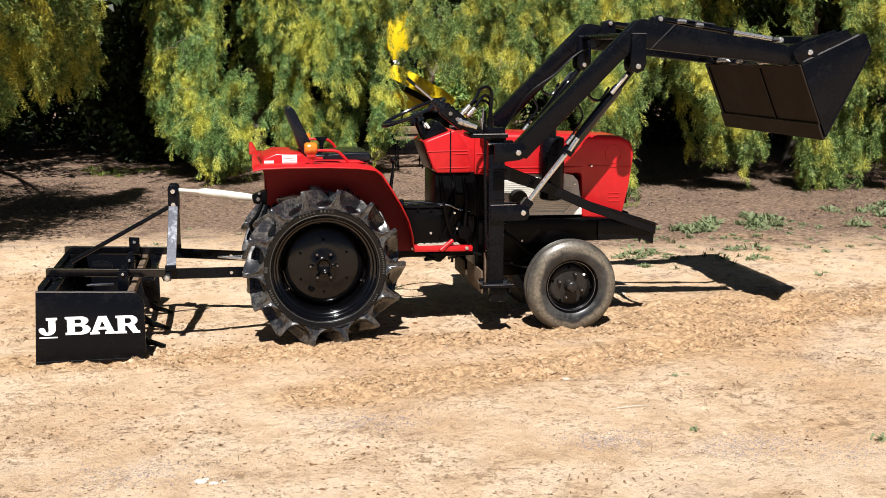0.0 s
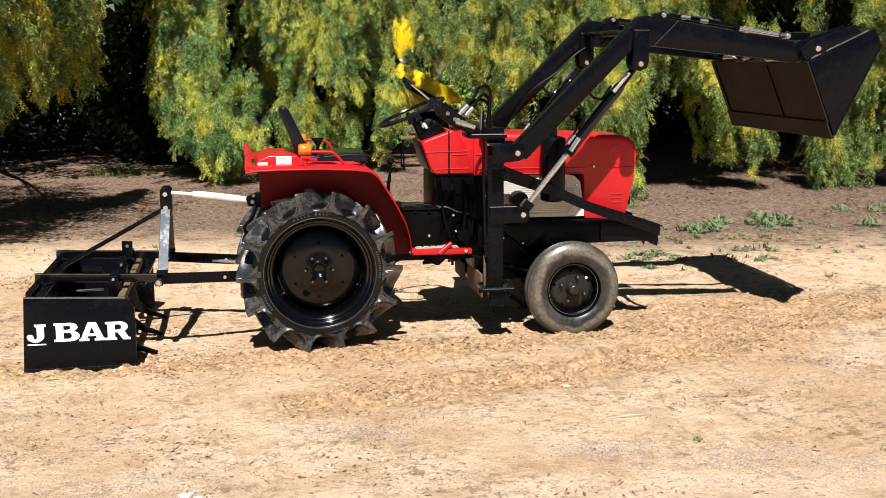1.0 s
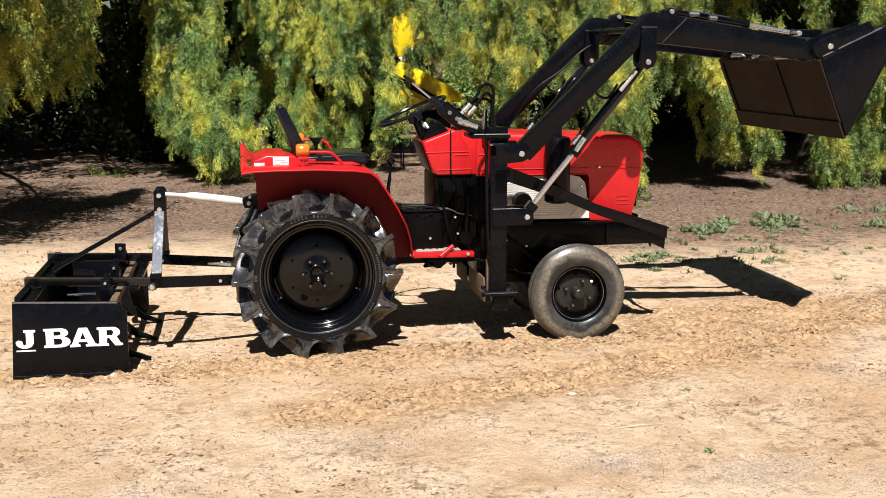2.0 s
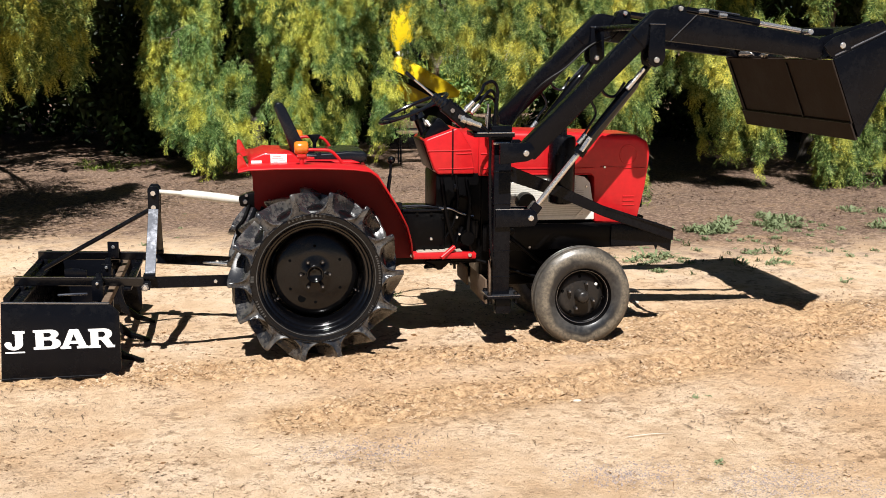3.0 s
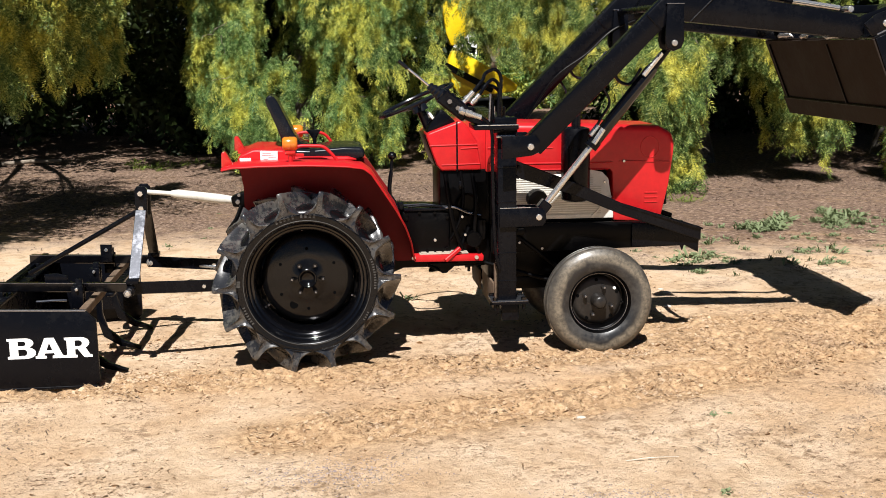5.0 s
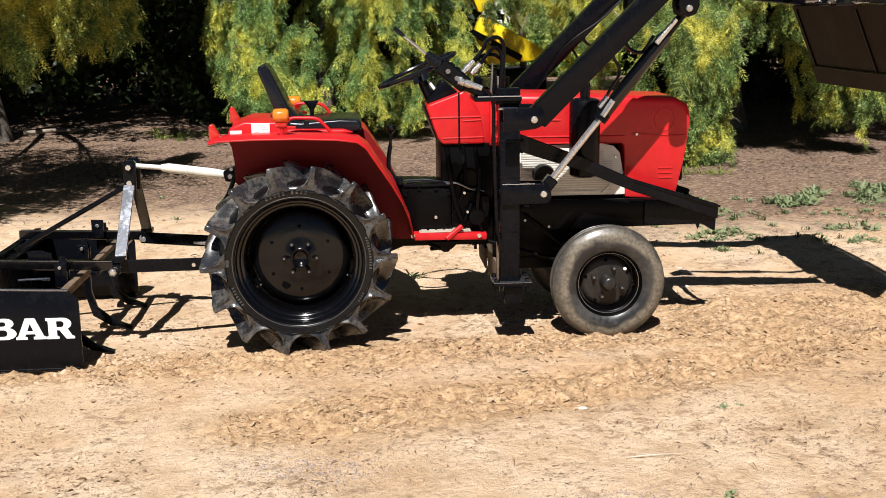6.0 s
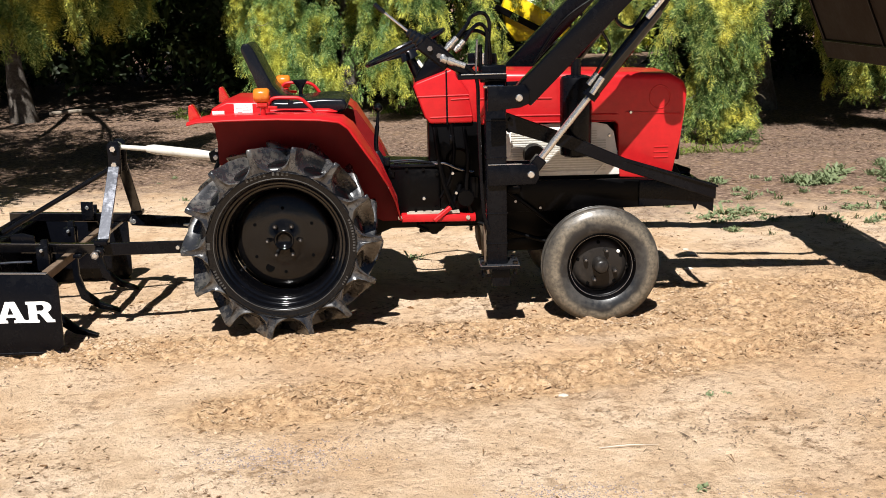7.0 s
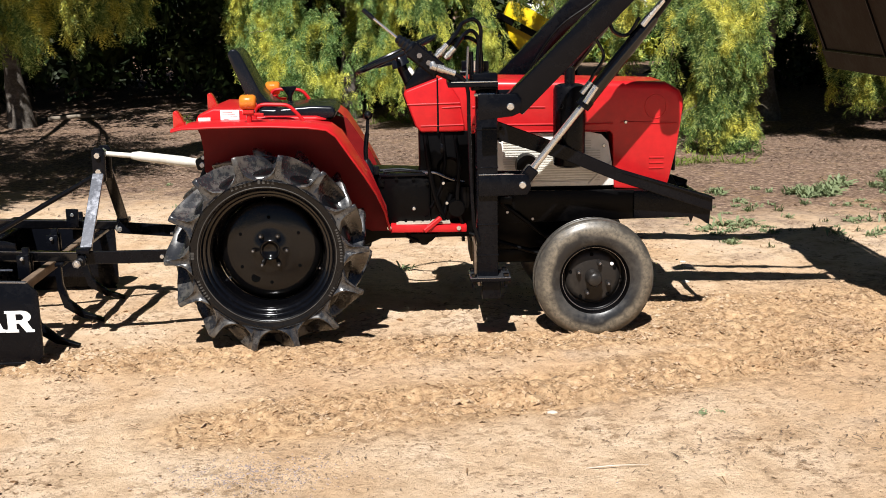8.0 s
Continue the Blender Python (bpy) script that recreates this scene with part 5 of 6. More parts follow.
for yy in (-0.42, 0.0, 0.42):
    sh = part("shank", prism(((-1.115, 0.50), (-1.085, 0.50), (-1.082, 0.22), (-1.060, 0.14), (-0.985, 0.075), (-0.90, 0.040), (-0.905, 0.025), (-1.00, 0.045), (-1.085, 0.10), (-1.112, 0.20)), yy - 0.013, yy + 0.013, 0.003), BLACK, scraper, "curved black ripper shank")
    part("holder", block(-1.135, -1.080, yy - 0.030, yy - 0.014, 0.36, 0.535 if yy > 0.2 and yy < 0.4 else 0.47, 0.003), BLACK, sh)
    part("holder", block(-1.135, -1.080, yy + 0.014, yy + 0.030, 0.36, 0.535 if yy > 0.2 and yy < 0.4 else 0.47, 0.003), BLACK, sh)
    part("pin", pin((-1.107, yy, 0.455), 0.008, 0.09), STEEL, sh)
    part("tooth", bar((-0.99, yy, 0.060), (-0.895, yy, 0.030), 0.014, 0.008, 0.002), GREASY, sh)
part("holder_plate", prism(((-1.135, 0.44), (-1.075, 0.44), (-1.072, 0.535), (-1.135, 0.538)), 0.305, 0.317, 0.003), BLACK, scraper)
part("holder_hole", pin((-1.104, 0.3035, 0.506), 0.010, 0.004), STEEL, scraper)
part("holder_plate", prism(((-1.28, 0.46), (-1.17, 0.458), (-1.17, 0.50), (-1.22, 0.515), (-1.28, 0.512)), -0.345, -0.333, 0.003), BLACK, scraper)
for x, z in ((-1.46, 0.425), (-1.49, 0.40)):
    part("box_bolt", hexbolt((x, -0.30, z), 0.012, 0.02), STEEL, scraper)
part("clevis", sweep(((-1.30, -0.45, 0.40), (-1.22, -0.46, 0.405), (-1.16, -0.44, 0.40)), 0.006, 8), LEGSTEEL, scraper)


def arc(cx, cz, rx, rz, a0, a1, n=9):
    return [(cx + rx * math.cos(radians(a)), cz + rz * math.sin(radians(a))) for a in np.linspace(a0, a1, n)]


# heavy slab-serif characters in a square of one by one: outline, then the holes
LETTERS = {
    "J": [[(0.42, 1), (1, 1), (1, 0.87), (0.90, 0.84), *arc(0.46, 0.34, 0.44, 0.34, 0, -180, 15), *arc(0.19, 0.34, 0.17, 0.11, 180, 0, 7), (0.38, 0.22), (0.46, 0.17), (0.53, 0.25), (0.53, 0.84), (0.42, 0.87)]],
    "B": [[(0, 1), (0.64, 1), *arc(0.64, 0.765, 0.29, 0.235, 90, -62), *arc(0.64, 0.285, 0.36, 0.285, 62, -90), (0, 0), (0, 0.12), (0.08, 0.15), (0.08, 0.85), (0, 0.88)],
          [(0.38, 0.84), *arc(0.56, 0.735, 0.09, 0.105, 90, -90, 7), (0.38, 0.63)], [(0.38, 0.46), *arc(0.58, 0.305, 0.11, 0.155, 90, -90, 7), (0.38, 0.15)]],
    "A": [[(0.34, 1), (0.66, 1), (0.93, 0.15), (1, 0.12), (1, 0), (0.58, 0), (0.58, 0.12), (0.66, 0.15), (0.63, 0.25), (0.34, 0.25), (0.30, 0.15), (0.38, 0.12), (0.38, 0), (0, 0), (0, 0.12), (0.07, 0.15)],
          [(0.385, 0.40), (0.585, 0.40), (0.485, 0.74)]],
    "R": [[(0, 1), (0.60, 1), *arc(0.60, 0.72, 0.31, 0.28, 90, -58), (0.92, 0.14), (1, 0.12), (1, 0), (0.70, 0), (0.47, 0.41), (0.38, 0.41), (0.38, 0.15), (0.45, 0.12), (0.45, 0), (0, 0), (0, 0.12), (0.08, 0.15), (0.08, 0.85), (0, 0.88)],
          [(0.38, 0.84), *arc(0.54, 0.70, 0.10, 0.14, 90, -90, 7), (0.38, 0.56)]]}


def letter(ch, x0, x1, z0, z1):
    """One painted character on the near side plate."""
    cu = bpy.data.curves.new("letter", "CURVE")
    cu.dimensions, cu.fill_mode = "2D", "BOTH"
    for line in LETTERS[ch]:
        sp = cu.splines.new("POLY")
        sp.points.add(len(line) - 1)
        for p, (u, v) in zip(sp.points, line):
            p.co = (u, v, 0, 1)
        sp.use_cyclic_u = True
    ob = new("letter_source", cu)
    me = bpy.data.meshes.new_from_object(ob.evaluated_get(bpy.context.evaluated_depsgraph_get()))
    bpy.data.objects.remove(ob)
    own = bmesh.new()
    own.from_mesh(me)
    bpy.data.meshes.remove(me)
    for v in own.verts:
        v.co = Vector((x0 + v.co.x * (x1 - x0), -0.6560, z0 + v.co.y * (z1 - z0)))
    part("letter", own, WHITE, side_near, "white painted letter", 0)


side_near = [o for o in scraper.children if o.name.startswith("side_plate")][0]
letter("J", -1.532, -1.433, 0.176, 0.272)
letter("B", -1.395, -1.266, 0.175, 0.274)
letter("A", -1.270, -1.137, 0.173, 0.272)
letter("R", -1.136, -1.011, 0.172, 0.270)
part("letter_rule", block(-1.528, -1.436, -0.6566, -0.6552, 0.161, 0.168, 0), WHITE, side_near, "", 0)

# ---- trees ----
RNG = np.random.RandomState(11)


def unit(v):
    return v / np.maximum(np.linalg.norm(v, axis=-1, keepdims=True), 1e-9)


def pinnate(name, at, way, length, pairs, leaflet, width, material, parent, label, lean=1.0):
    """Many feathered leaves: stalk from at along way, with pairs of narrow leaflets on both sides."""
    n = len(at)
    way = unit(way)
    face = np.array((-0.1, -0.65, 0.75)) * lean + RNG.normal(scale=0.55, size=(n, 3))
    flat = unit(np.cross(way, face))
    t = (np.arange(pairs) + 0.6) / pairs
    base = at[:, None, :] + way[:, None, :] * (t[None, :, None] * length[:, None, None])
    taper = np.sin(0.35 + t * 2.3)[None, :, None]
    out = []
    for s in (-1, 1):
        d = unit(flat * s * 0.85 + way * 0.55)[:, None, :] + RNG.normal(scale=0.14, size=(n, pairs, 3)) + np.array((0, 0, -0.15))
        d = unit(d)
        side = unit(np.cross(d, np.cross(flat, way)[:, None, :] + RNG.normal(scale=0.35, size=(n, pairs, 3))))
        l = leaflet[:, None, None] * taper * RNG.uniform(0.75, 1.2, size=(n, pairs, 1))
        w = width[:, None, None] * (0.7 + 0.3 * taper)
        out.append(np.stack([base + d * l * 0.12 + side * w / 2, base + d * l, base + d * l * 0.30 - side * w / 2], 2))
    v = np.concatenate(out, 1).reshape(-1, 3)
    q = np.arange(len(v)).reshape(-1, 3)
    return finish(name, mesh_from(name, v, q), material, parent, label, 0)


def along(points, n):
    """n places at random along a line of (x, y, low, high)."""
    p = np.array(points, float)
    seg = np.linalg.norm(np.diff(p[:, :2], axis=0), axis=1)
    cum = np.r_[0, np.cumsum(seg)]
    u = RNG.uniform(0, cum[-1], n)
    return np.stack([np.interp(u, cum, p[:, k]) for k in range(4)], -1)


def skirt(points, per_metre, depth, spacing=0.040):
    """Foliage below the crown's rim: many short hanging tassels, one above the other, with gaps between them.
    Gives the places and ways of their leaves, and some bare twigs."""
    total = sum(math.dist(a[:2], b[:2]) for a, b in zip(points, points[1:]))
    tall = np.mean([p[3] - p[2] for p in points])
    nb = int(total * per_metre * tall * 0.58)
    base = along(points, nb)
    low = base[:, 2] + 0.22 * np.abs(RNG.normal(size=nb)) + 0.40 * np.clip(lattice(base[:, 0], base[:, 1], 2.6, 12), 0, 1)
    top = low + 0.15 + (base[:, 3] - low) * RNG.uniform(0, 1.0, nb)
    # ragged folds: bays and noses along the curtain, and holes where no tassel hangs
    fold = 1.0 * lattice(base[:, 0] + 0.3 * base[:, 1], top * 0.25, 1.7, 15) + 0.5 * lattice(base[:, 0], top, 2.4, 16)
    hole = lattice(base[:, 0] + 0.2 * base[:, 1], top * 0.30, 2.7, 17) + 0.5 * lattice(base[:, 0], top, 3.1, 18)
    keep = (hole > -0.150 + 0.06 * RNG.normal(size=nb)) & (top - low > 0.08)
    back = np.abs(RNG.normal(scale=depth * 0.95, size=nb)) + fold + 0.2
    at, way, lines = [], [], []
    for i in np.flatnonzero(keep):
        length = min(RNG.uniform(0.35, 0.85), top[i] - low[i] + 0.12)
        wide = RNG.uniform(0.03, 0.07)
        drift = RNG.normal(scale=0.10, size=2) + np.array((0, -0.06))
        for j in range(RNG.randint(4, 8)):
            l = length * RNG.uniform(0.6, 1.1)
            m = max(4, int(l / spacing))
            t = np.linspace(0, 1, m)
            ph = RNG.uniform(0, math.tau, 2)
            o = RNG.normal(scale=wide, size=2)
            swell = np.sin(0.5 + 2.1 * t)[:, None]
            p = np.concatenate([base[i, :2] + np.array((0, back[i])) + o * swell + drift * t[:, None] ** 1.4 + 0.02 * np.stack([np.sin(t * 5 + ph[0]), np.cos(t * 4 + ph[1])], -1), (top[i] + RNG.uniform(-0.06, 0.06) - l * t)[:, None]], 1)
            a = RNG.uniform(0, math.tau, m)
            w = np.stack([np.cos(a) * 0.5, np.sin(a) * 0.5, -0.6 - RNG.rand(m) * 0.9], -1)
            at.append(p), way.append(w)
        if RNG.rand() < 0.10:
            d = np.array((RNG.normal(scale=0.7), RNG.normal(scale=0.2), -RNG.uniform(0.1, 1.0)))
            k = np.cumsum(unit(d + RNG.normal(scale=0.35, size=(8, 3)) + np.array((0, 0, -0.05)) * np.arange(8)[:, None]) * RNG.uniform(0.03, 0.07), 0)
            lines.append(k + np.array((base[i, 0], base[i, 1] + back[i] - 0.06, top[i])))
    return np.concatenate(at), np.concatenate(way), lines


def strands(name, lines, parent):
    v, q, k = [], [], 0
    for p in lines:
        m = len(p)
        thick = np.linspace(0.0055, 0.002, m)[:, None]
        ring = [p + thick * np.array((math.cos(a), 0.6 * math.sin(a), 0.8 * math.sin(a))) for a in (0.3, 2.4, 4.5)]
        v += ring
        i = np.arange(m - 1)
        for a in range(3):
            q.append(k + np.stack([i + a * m, i + 1 + a * m, i + 1 + (a + 1) % 3 * m, i + (a + 1) % 3 * m], -1))
        k += 3 * m
    return finish(name, mesh_from(name, np.concatenate(v), np.concatenate(q)), TWIG, parent, "thin bare hanging twig wood", 0)


def crown_leaves(centre, radii, n, floor):
    p = unit(RNG.normal(size=(n, 3))) * RNG.uniform(0.45, 1.0, size=(n, 1)) ** 0.5
    lump = 1 + 0.28 * np.sin(p[:, :1] * 7 + centre[0]) * np.cos(p[:, 1:2] * 6) + 0.15 * np.sin(p[:, 2:] * 11)
    p = p * lump * np.array(radii) + np.array(centre)
    keep = p[:, 2] > floor + 0.35 * RNG.rand(n)
    p = p[keep]
    w = unit(p - np.array(centre)) * 0.5 + RNG.normal(scale=0.4, size=p.shape) + np.array((0, 0, -0.9))
    return p, w


def pepper_tree(trunk, fork, crown, radii, n_crown, skirts, floor=2.75, leaf=LEAF, label=""):
    """trunk: x, y, radius; fork: height; skirts: lines of (x, y, lowest, highest) with strands to the metre and depth."""
    x, y, r = trunk
    z = gz(x, y)
    tree = thing("pepper_tree", (x, y, z), label or "weeping pepper tree with hanging yellow-green feathery foliage", "tree", "trees behind the tractor")
    rng = random.Random(int(x * 100))
    bend = [Vector((x, y, z - 0.05)), Vector((x + rng.uniform(-0.1, 0.1), y, z + fork * 0.4)), Vector((x + rng.uniform(-0.15, 0.15), y + 0.1, z + fork))]
    line = curve_points(bend, 6)
    part("trunk", sweep(line, [r * (1.45 - 0.6 * min(1, i / 5)) if i < 5 else r * (0.9 - 0.02 * i) for i in range(len(line))], 14), BARK, tree, "rough grey-brown trunk", 60)
    for k in range(7):
        a = k * math.tau / 7 + rng.uniform(-0.3, 0.3)
        e = Vector((crown[0] + math.cos(a) * radii[0] * 0.8, crown[1] + math.sin(a) * radii[1] * 0.8, crown[2] + rng.uniform(-0.4, 0.8)))
        c = bend[-1].lerp(e, 0.5) + Vector((0, 0, 0.5))
        pts = curve_points((bend[-1] - Vector((0, 0, 0.05)), c, e), 5)
        part("limb", sweep(pts, [r * 0.42 * (1 - 0.085 * i) for i in range(len(pts))], 8), BARK, tree, "", 60)
    p, w = crown_leaves(crown, radii, n_crown, floor)
    m = len(p)
    pinnate("crown", p, w, RNG.uniform(0.4, 0.65, m), 6, RNG.uniform(0.13, 0.2, m), RNG.uniform(0.04, 0.06, m), leaf, tree, "dense feathery crown")
    sets = [skirt(pts, per, depth) for pts, per, depth in skirts]
    at, way = np.concatenate([s[0] for s in sets]), np.concatenate([s[1] for s in sets])
    m = len(at)
    pinnate("hanging_foliage", at, way, RNG.uniform(0.10, 0.17, m), 7, RNG.uniform(0.040, 0.068, m), RNG.uniform(0.0095, 0.0150, m), leaf, tree, "curtain of narrow yellow-green leaflets")
    tagged(strands("hanging_twig", [l for s in sets for l in s[2]], tree), kind="stuff")
    return tree


pepper_tree((-4.40, 9.2, 0.13), 2.2, (-4.7, 3.3, 3.7), (2.3, 2.5, 1.1), 2500, (
    (((-4.8, 4.6, 1.2, 2.9), (-3.4, 4.1, 1.2, 2.9), (-2.5, 4.0, 1.15, 2.8), (-2.12, 4.25, 1.2, 2.7), (-1.95, 4.8, 1.45, 2.6)), 92, 0.30),), floor=2.3, leaf=LEAF_GREEN, label="weeping pepper tree whose shade falls on the yard")
pepper_tree((-0.2, 9.6, 0.16), 2.1, (-0.35, 9.4, 3.8), (1.8, 2.0, 1.6), 2600, (
    (((-1.40, 8.3, 0.9, 2.8), (-1.30, 7.7, 0.75, 2.8), (-0.98, 7.45, 0.28, 2.8), (-0.4, 7.3, 0.20, 2.8), (0.5, 7.4, 0.30, 2.8), (1.05, 7.5, 0.22, 2.8), (1.40, 7.7, 0.22, 2.8), (1.68, 8.0, 0.45, 2.8)), 84, 0.26),
    (((-1.3, 8.8, 0.5, 2.6), (0.0, 8.5, 0.2, 2.6), (1.4, 8.7, 0.4, 2.6)), 52, 0.3),
    (((0.62, 8.0, 0.15, 1.9), (1.05, 8.05, 0.15, 1.9), (1.50, 8.15, 0.35, 1.9)), 74, 0.15)), label="weeping pepper tree with bright yellow-green hanging foliage")
pepper_tree((2.95, 12.6, 0.07), 1.6, (4.7, 9.9, 3.9), (1.9, 1.9, 1.6), 2200, (
    (((1.55, 8.9, 2.0, 2.7), (1.80, 9.1, 2.15, 2.7), (2.10, 9.2, 2.0, 2.7)), 30, 0.2),
    (((1.70, 10.3, 1.45, 2.7), (1.98, 10.4, 1.75, 2.7), (2.20, 10.5, 2.0, 2.7)), 20, 0.1),
    (((2.22, 10.6, 1.7, 2.7), (2.60, 10.7, 1.75, 2.7)), 60, 0.1),
    (((2.05, 11.0, 1.12, 1.75), (2.55, 11.0, 1.05, 1.6)), 26, 0.08),
    (((2.75, 11.3, 1.25, 2.3), (3.10, 11.3, 1.15, 2.3), (3.45, 11.2, 1.0, 2.3)), 60, 0.15),
    (((2.16, 9.1, 1.85, 2.8), (2.45, 8.9, 1.55, 2.8), (2.75, 8.7, 1.20, 2.8)), 46, 0.3),
    (((2.40, 9.2, 1.6, 2.7), (2.90, 8.4, 1.3, 2.8), (3.3, 7.8, 0.75, 2.8), (4.0, 7.9, 0.6, 2.8), (4.8, 8.2, 0.6, 2.8)), 62, 0.35)), leaf=LEAF_GREEN, label="slender forked pepper tree with drooping foliage")
pepper_tree((5.15, 8.3, 0.11), 2.0, (5.0, 6.9, 3.7), (1.10, 1.5, 0.9), 2000, (
    (((2.95, 5.9, 0.5, 1.4), (3.10, 5.2, 0.05, 1.5), (3.45, 4.95, 0.0, 1.55), (3.9, 4.9, 0.0, 1.55), (4.2, 5.0, 0.03, 1.45), (4.60, 5.1, 0.10, 1.3), (4.74, 5.5, 0.35, 1.2)), 110, 0.22),
    (((3.2, 5.8, 1.2, 2.8), (3.9, 5.4, 1.15, 2.8), (4.6, 5.5, 1.0, 2.8), (5.2, 5.9, 0.8, 2.8)), 84, 0.35),
    (((4.35, 6.6, 0.95, 2.7), (5.0, 6.5, 0.75, 2.7), (5.6, 6.6, 0.35, 2.7)), 56, 0.35)), leaf=LEAF_GREEN, label="weeping pepper tree with a leafy skirt down to the ground")
pepper_tree((7.9, 8.6, 0.18), 2.1, (7.1, 7.3, 3.8), (2.4, 2.0, 1.6), 2900, (
    (((5.45, 6.2, 0.35, 2.8), (5.75, 5.75, 0.12, 2.8), (6.3, 5.65, 0.10, 2.8), (7.0, 5.4, 0.05, 2.8), (7.7, 5.3, 0.05, 2.8), (8.8, 5.5, 0.1, 2.8)), 72, 0.30),
    (((5.35, 6.3, 0.12, 1.7), (5.8, 6.1, 0.05, 1.7), (6.3, 6.0, 0.05, 1.6)), 90, 0.15),
    (((4.0, 9.0, 0.9, 2.7), (5.3, 8.6, 0.8, 2.7), (6.0, 8.2, 0.4, 2.7)), 34, 0.5)), leaf=LEAF_GREEN, label="weeping pepper tree with foliage that brushes the ground")

# thicket that closes the view behind the trees
n = 40000
p = np.stack([RNG.uniform(-11, 14.5, n), RNG.uniform(6.7, 16.0, n), RNG.uniform(0.05, 6.2, n)], -1)
front = np.where(p[:, 0] < 0.6, 10.6, 12.2)
# leaf roof above the view is unseen, added to block sun and sky light
roof = np.where(p[:, 0] < -1.4, 6.9, np.where(p[:, 0] > 4.6, 6.7, 9.0))
p = p[(p[:, 1] > front) | ((p[:, 2] > 2.6) & (p[:, 1] > roof) & ((p[:, 0] < 0.6) | (p[:, 0] > 4.4)))]
sight = (p[:, 0] - 2.3) - (p[:, 1] - 12.0) * 0.145
p = p[~((sight > 0.0) & (sight < 2.6) & (p[:, 2] < 2.7))]
p = p[~((p[:, 0] < -2.2) & (p[:, 0] > -9) & (p[:, 1] < 15) & (p[:, 2] < 0.8))]
p = p[(p[:, 0] > -2.2) | (p[:, 2] < 2.6) | (RNG.rand(len(p)) < 0.4)]
deep = np.stack([RNG.uniform(-16, 1.2, 2600), RNG.uniform(16, 19, 2600), RNG.uniform(0.05, 4.5, 2600)], -1)
p = np.concatenate([p, deep])
m = len(p)
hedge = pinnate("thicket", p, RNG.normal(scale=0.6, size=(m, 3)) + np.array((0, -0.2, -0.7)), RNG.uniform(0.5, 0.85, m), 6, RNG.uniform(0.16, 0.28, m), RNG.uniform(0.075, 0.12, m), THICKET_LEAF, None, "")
tagged(hedge, "dense thicket of drooping foliage, shade put into its dark green leaves", "thicket", kind="stuff")

n = 1500
p = np.stack([RNG.uniform(2.6, 7, n), RNG.uniform(20.6, 22.2, n), RNG.uniform(0.05, 1.1, n)], -1)
hedge = pinnate("bushes", p, RNG.normal(scale=0.6, size=(n, 3)) + np.array((0, -0.2, 0.3)), RNG.uniform(0.3, 0.5, n), 6, RNG.uniform(0.15, 0.25, n), RNG.uniform(0.05, 0.08, n), LEAF, None, "")
tagged(hedge, "sunlit green bushes before the white house", "bush", kind="stuff")

# ---- yellow machine and house behind the trees ----
digger = thing("excavator", (2.6, 11.9, gz(2.6, 11.9)), "yellow excavator standing behind the trees", "excavator")
part("boom", prism(((2.22, 1.50), (2.34, 1.47), (2.58, 1.35), (2.82, 1.22), (3.07, 1.08), (3.27, 0.93), (3.25, 0.84), (2.95, 0.80), (2.35, 0.76), (2.20, 0.95), (2.14, 1.30)), 11.75, 12.05, 0.03), YELLOW, digger, "yellow boom")
part("dipper", prism(((2.06, 2.20), (2.12, 2.34), (2.48, 2.36), (2.54, 2.20), (2.50, 1.78), (2.36, 1.62), (2.20, 1.56), (2.12, 1.75)), 11.8, 12.0, 0.03), YELLOW, digger, "yellow dipper arm")
part("linkage", bar((2.02, 11.7, 1.30), (2.85, 11.7, 0.86), 0.03, 0.05, 0.01), GREASY, digger)
part("body", prism(((2.2, 0.30), (3.3, 0.30), (3.3, 0.72), (2.2, 0.66)), 11.9, 12.7, 0.05), GREASY, digger)
for yy in (11.55, 12.45):
    part("track", prism(((2.0, 0.10), (2.1, 0.0), (3.4, 0.0), (3.5, 0.12), (3.4, 0.34), (2.1, 0.34)), yy, yy + 0.25, 0.04), RUBBER, digger, "black track")
house = thing("house", (6.6, 27, 0), "white single-storey house with grey roof far behind the trees", "house")
part("wall", block(3.4, 10.5, 25.6, 30, 0, 2.4, 0.02), STUCCO, house)
part("roof", prism(((3.0, 2.4), (10.9, 2.4), (9.6, 3.9), (4.3, 3.9)), 25.2, 30.4, 0.03), SHINGLE, house)
for x in (4.6, 6.2, 8.2):
    wn = part("window", block(x, x + 0.9, 25.56, 25.62, 1.0, 1.9, 0.01), BLACK, house, "dark window")
    part("sill", block(x - 0.06, x + 0.96, 25.50, 25.60, 0.94, 1.0, 0.01), STUCCO, wn)
prop = thing("forked_post", (3.0, 12.5, gz(3.0, 12.5)), "pale sawn timber post with a forked top behind the trees", "post")
part("post", block(2.955, 3.045, 12.46, 12.54, gz(3.0, 12.5) - 0.02, 1.34, 0.008), WOOD, prop)
part("fork_arm", bar((3.0, 12.5, 1.30), (2.80, 12.46, 1.68), 0.05, 0.035, 0.006), TWIG, prop)
part("fork_arm", bar((3.0, 12.5, 1.30), (3.15, 12.46, 1.66), 0.05, 0.035, 0.006), TWIG, prop)
bench = thing("bench", (2.05, 9.35, gz(2.05, 9.35)), "weathered wooden bench with thin metal legs under the trees", "bench")
part("seat_board", block(1.86, 2.30, 9.22, 9.34, 0.44, 0.47, 0.005), WOOD, bench)
part("seat_board", block(1.86, 2.30, 9.36, 9.48, 0.44, 0.47, 0.005), WOOD, bench)
part("back_board", block(1.86, 2.30, 9.49, 9.51, 0.50, 0.62, 0.005), WOOD, bench)
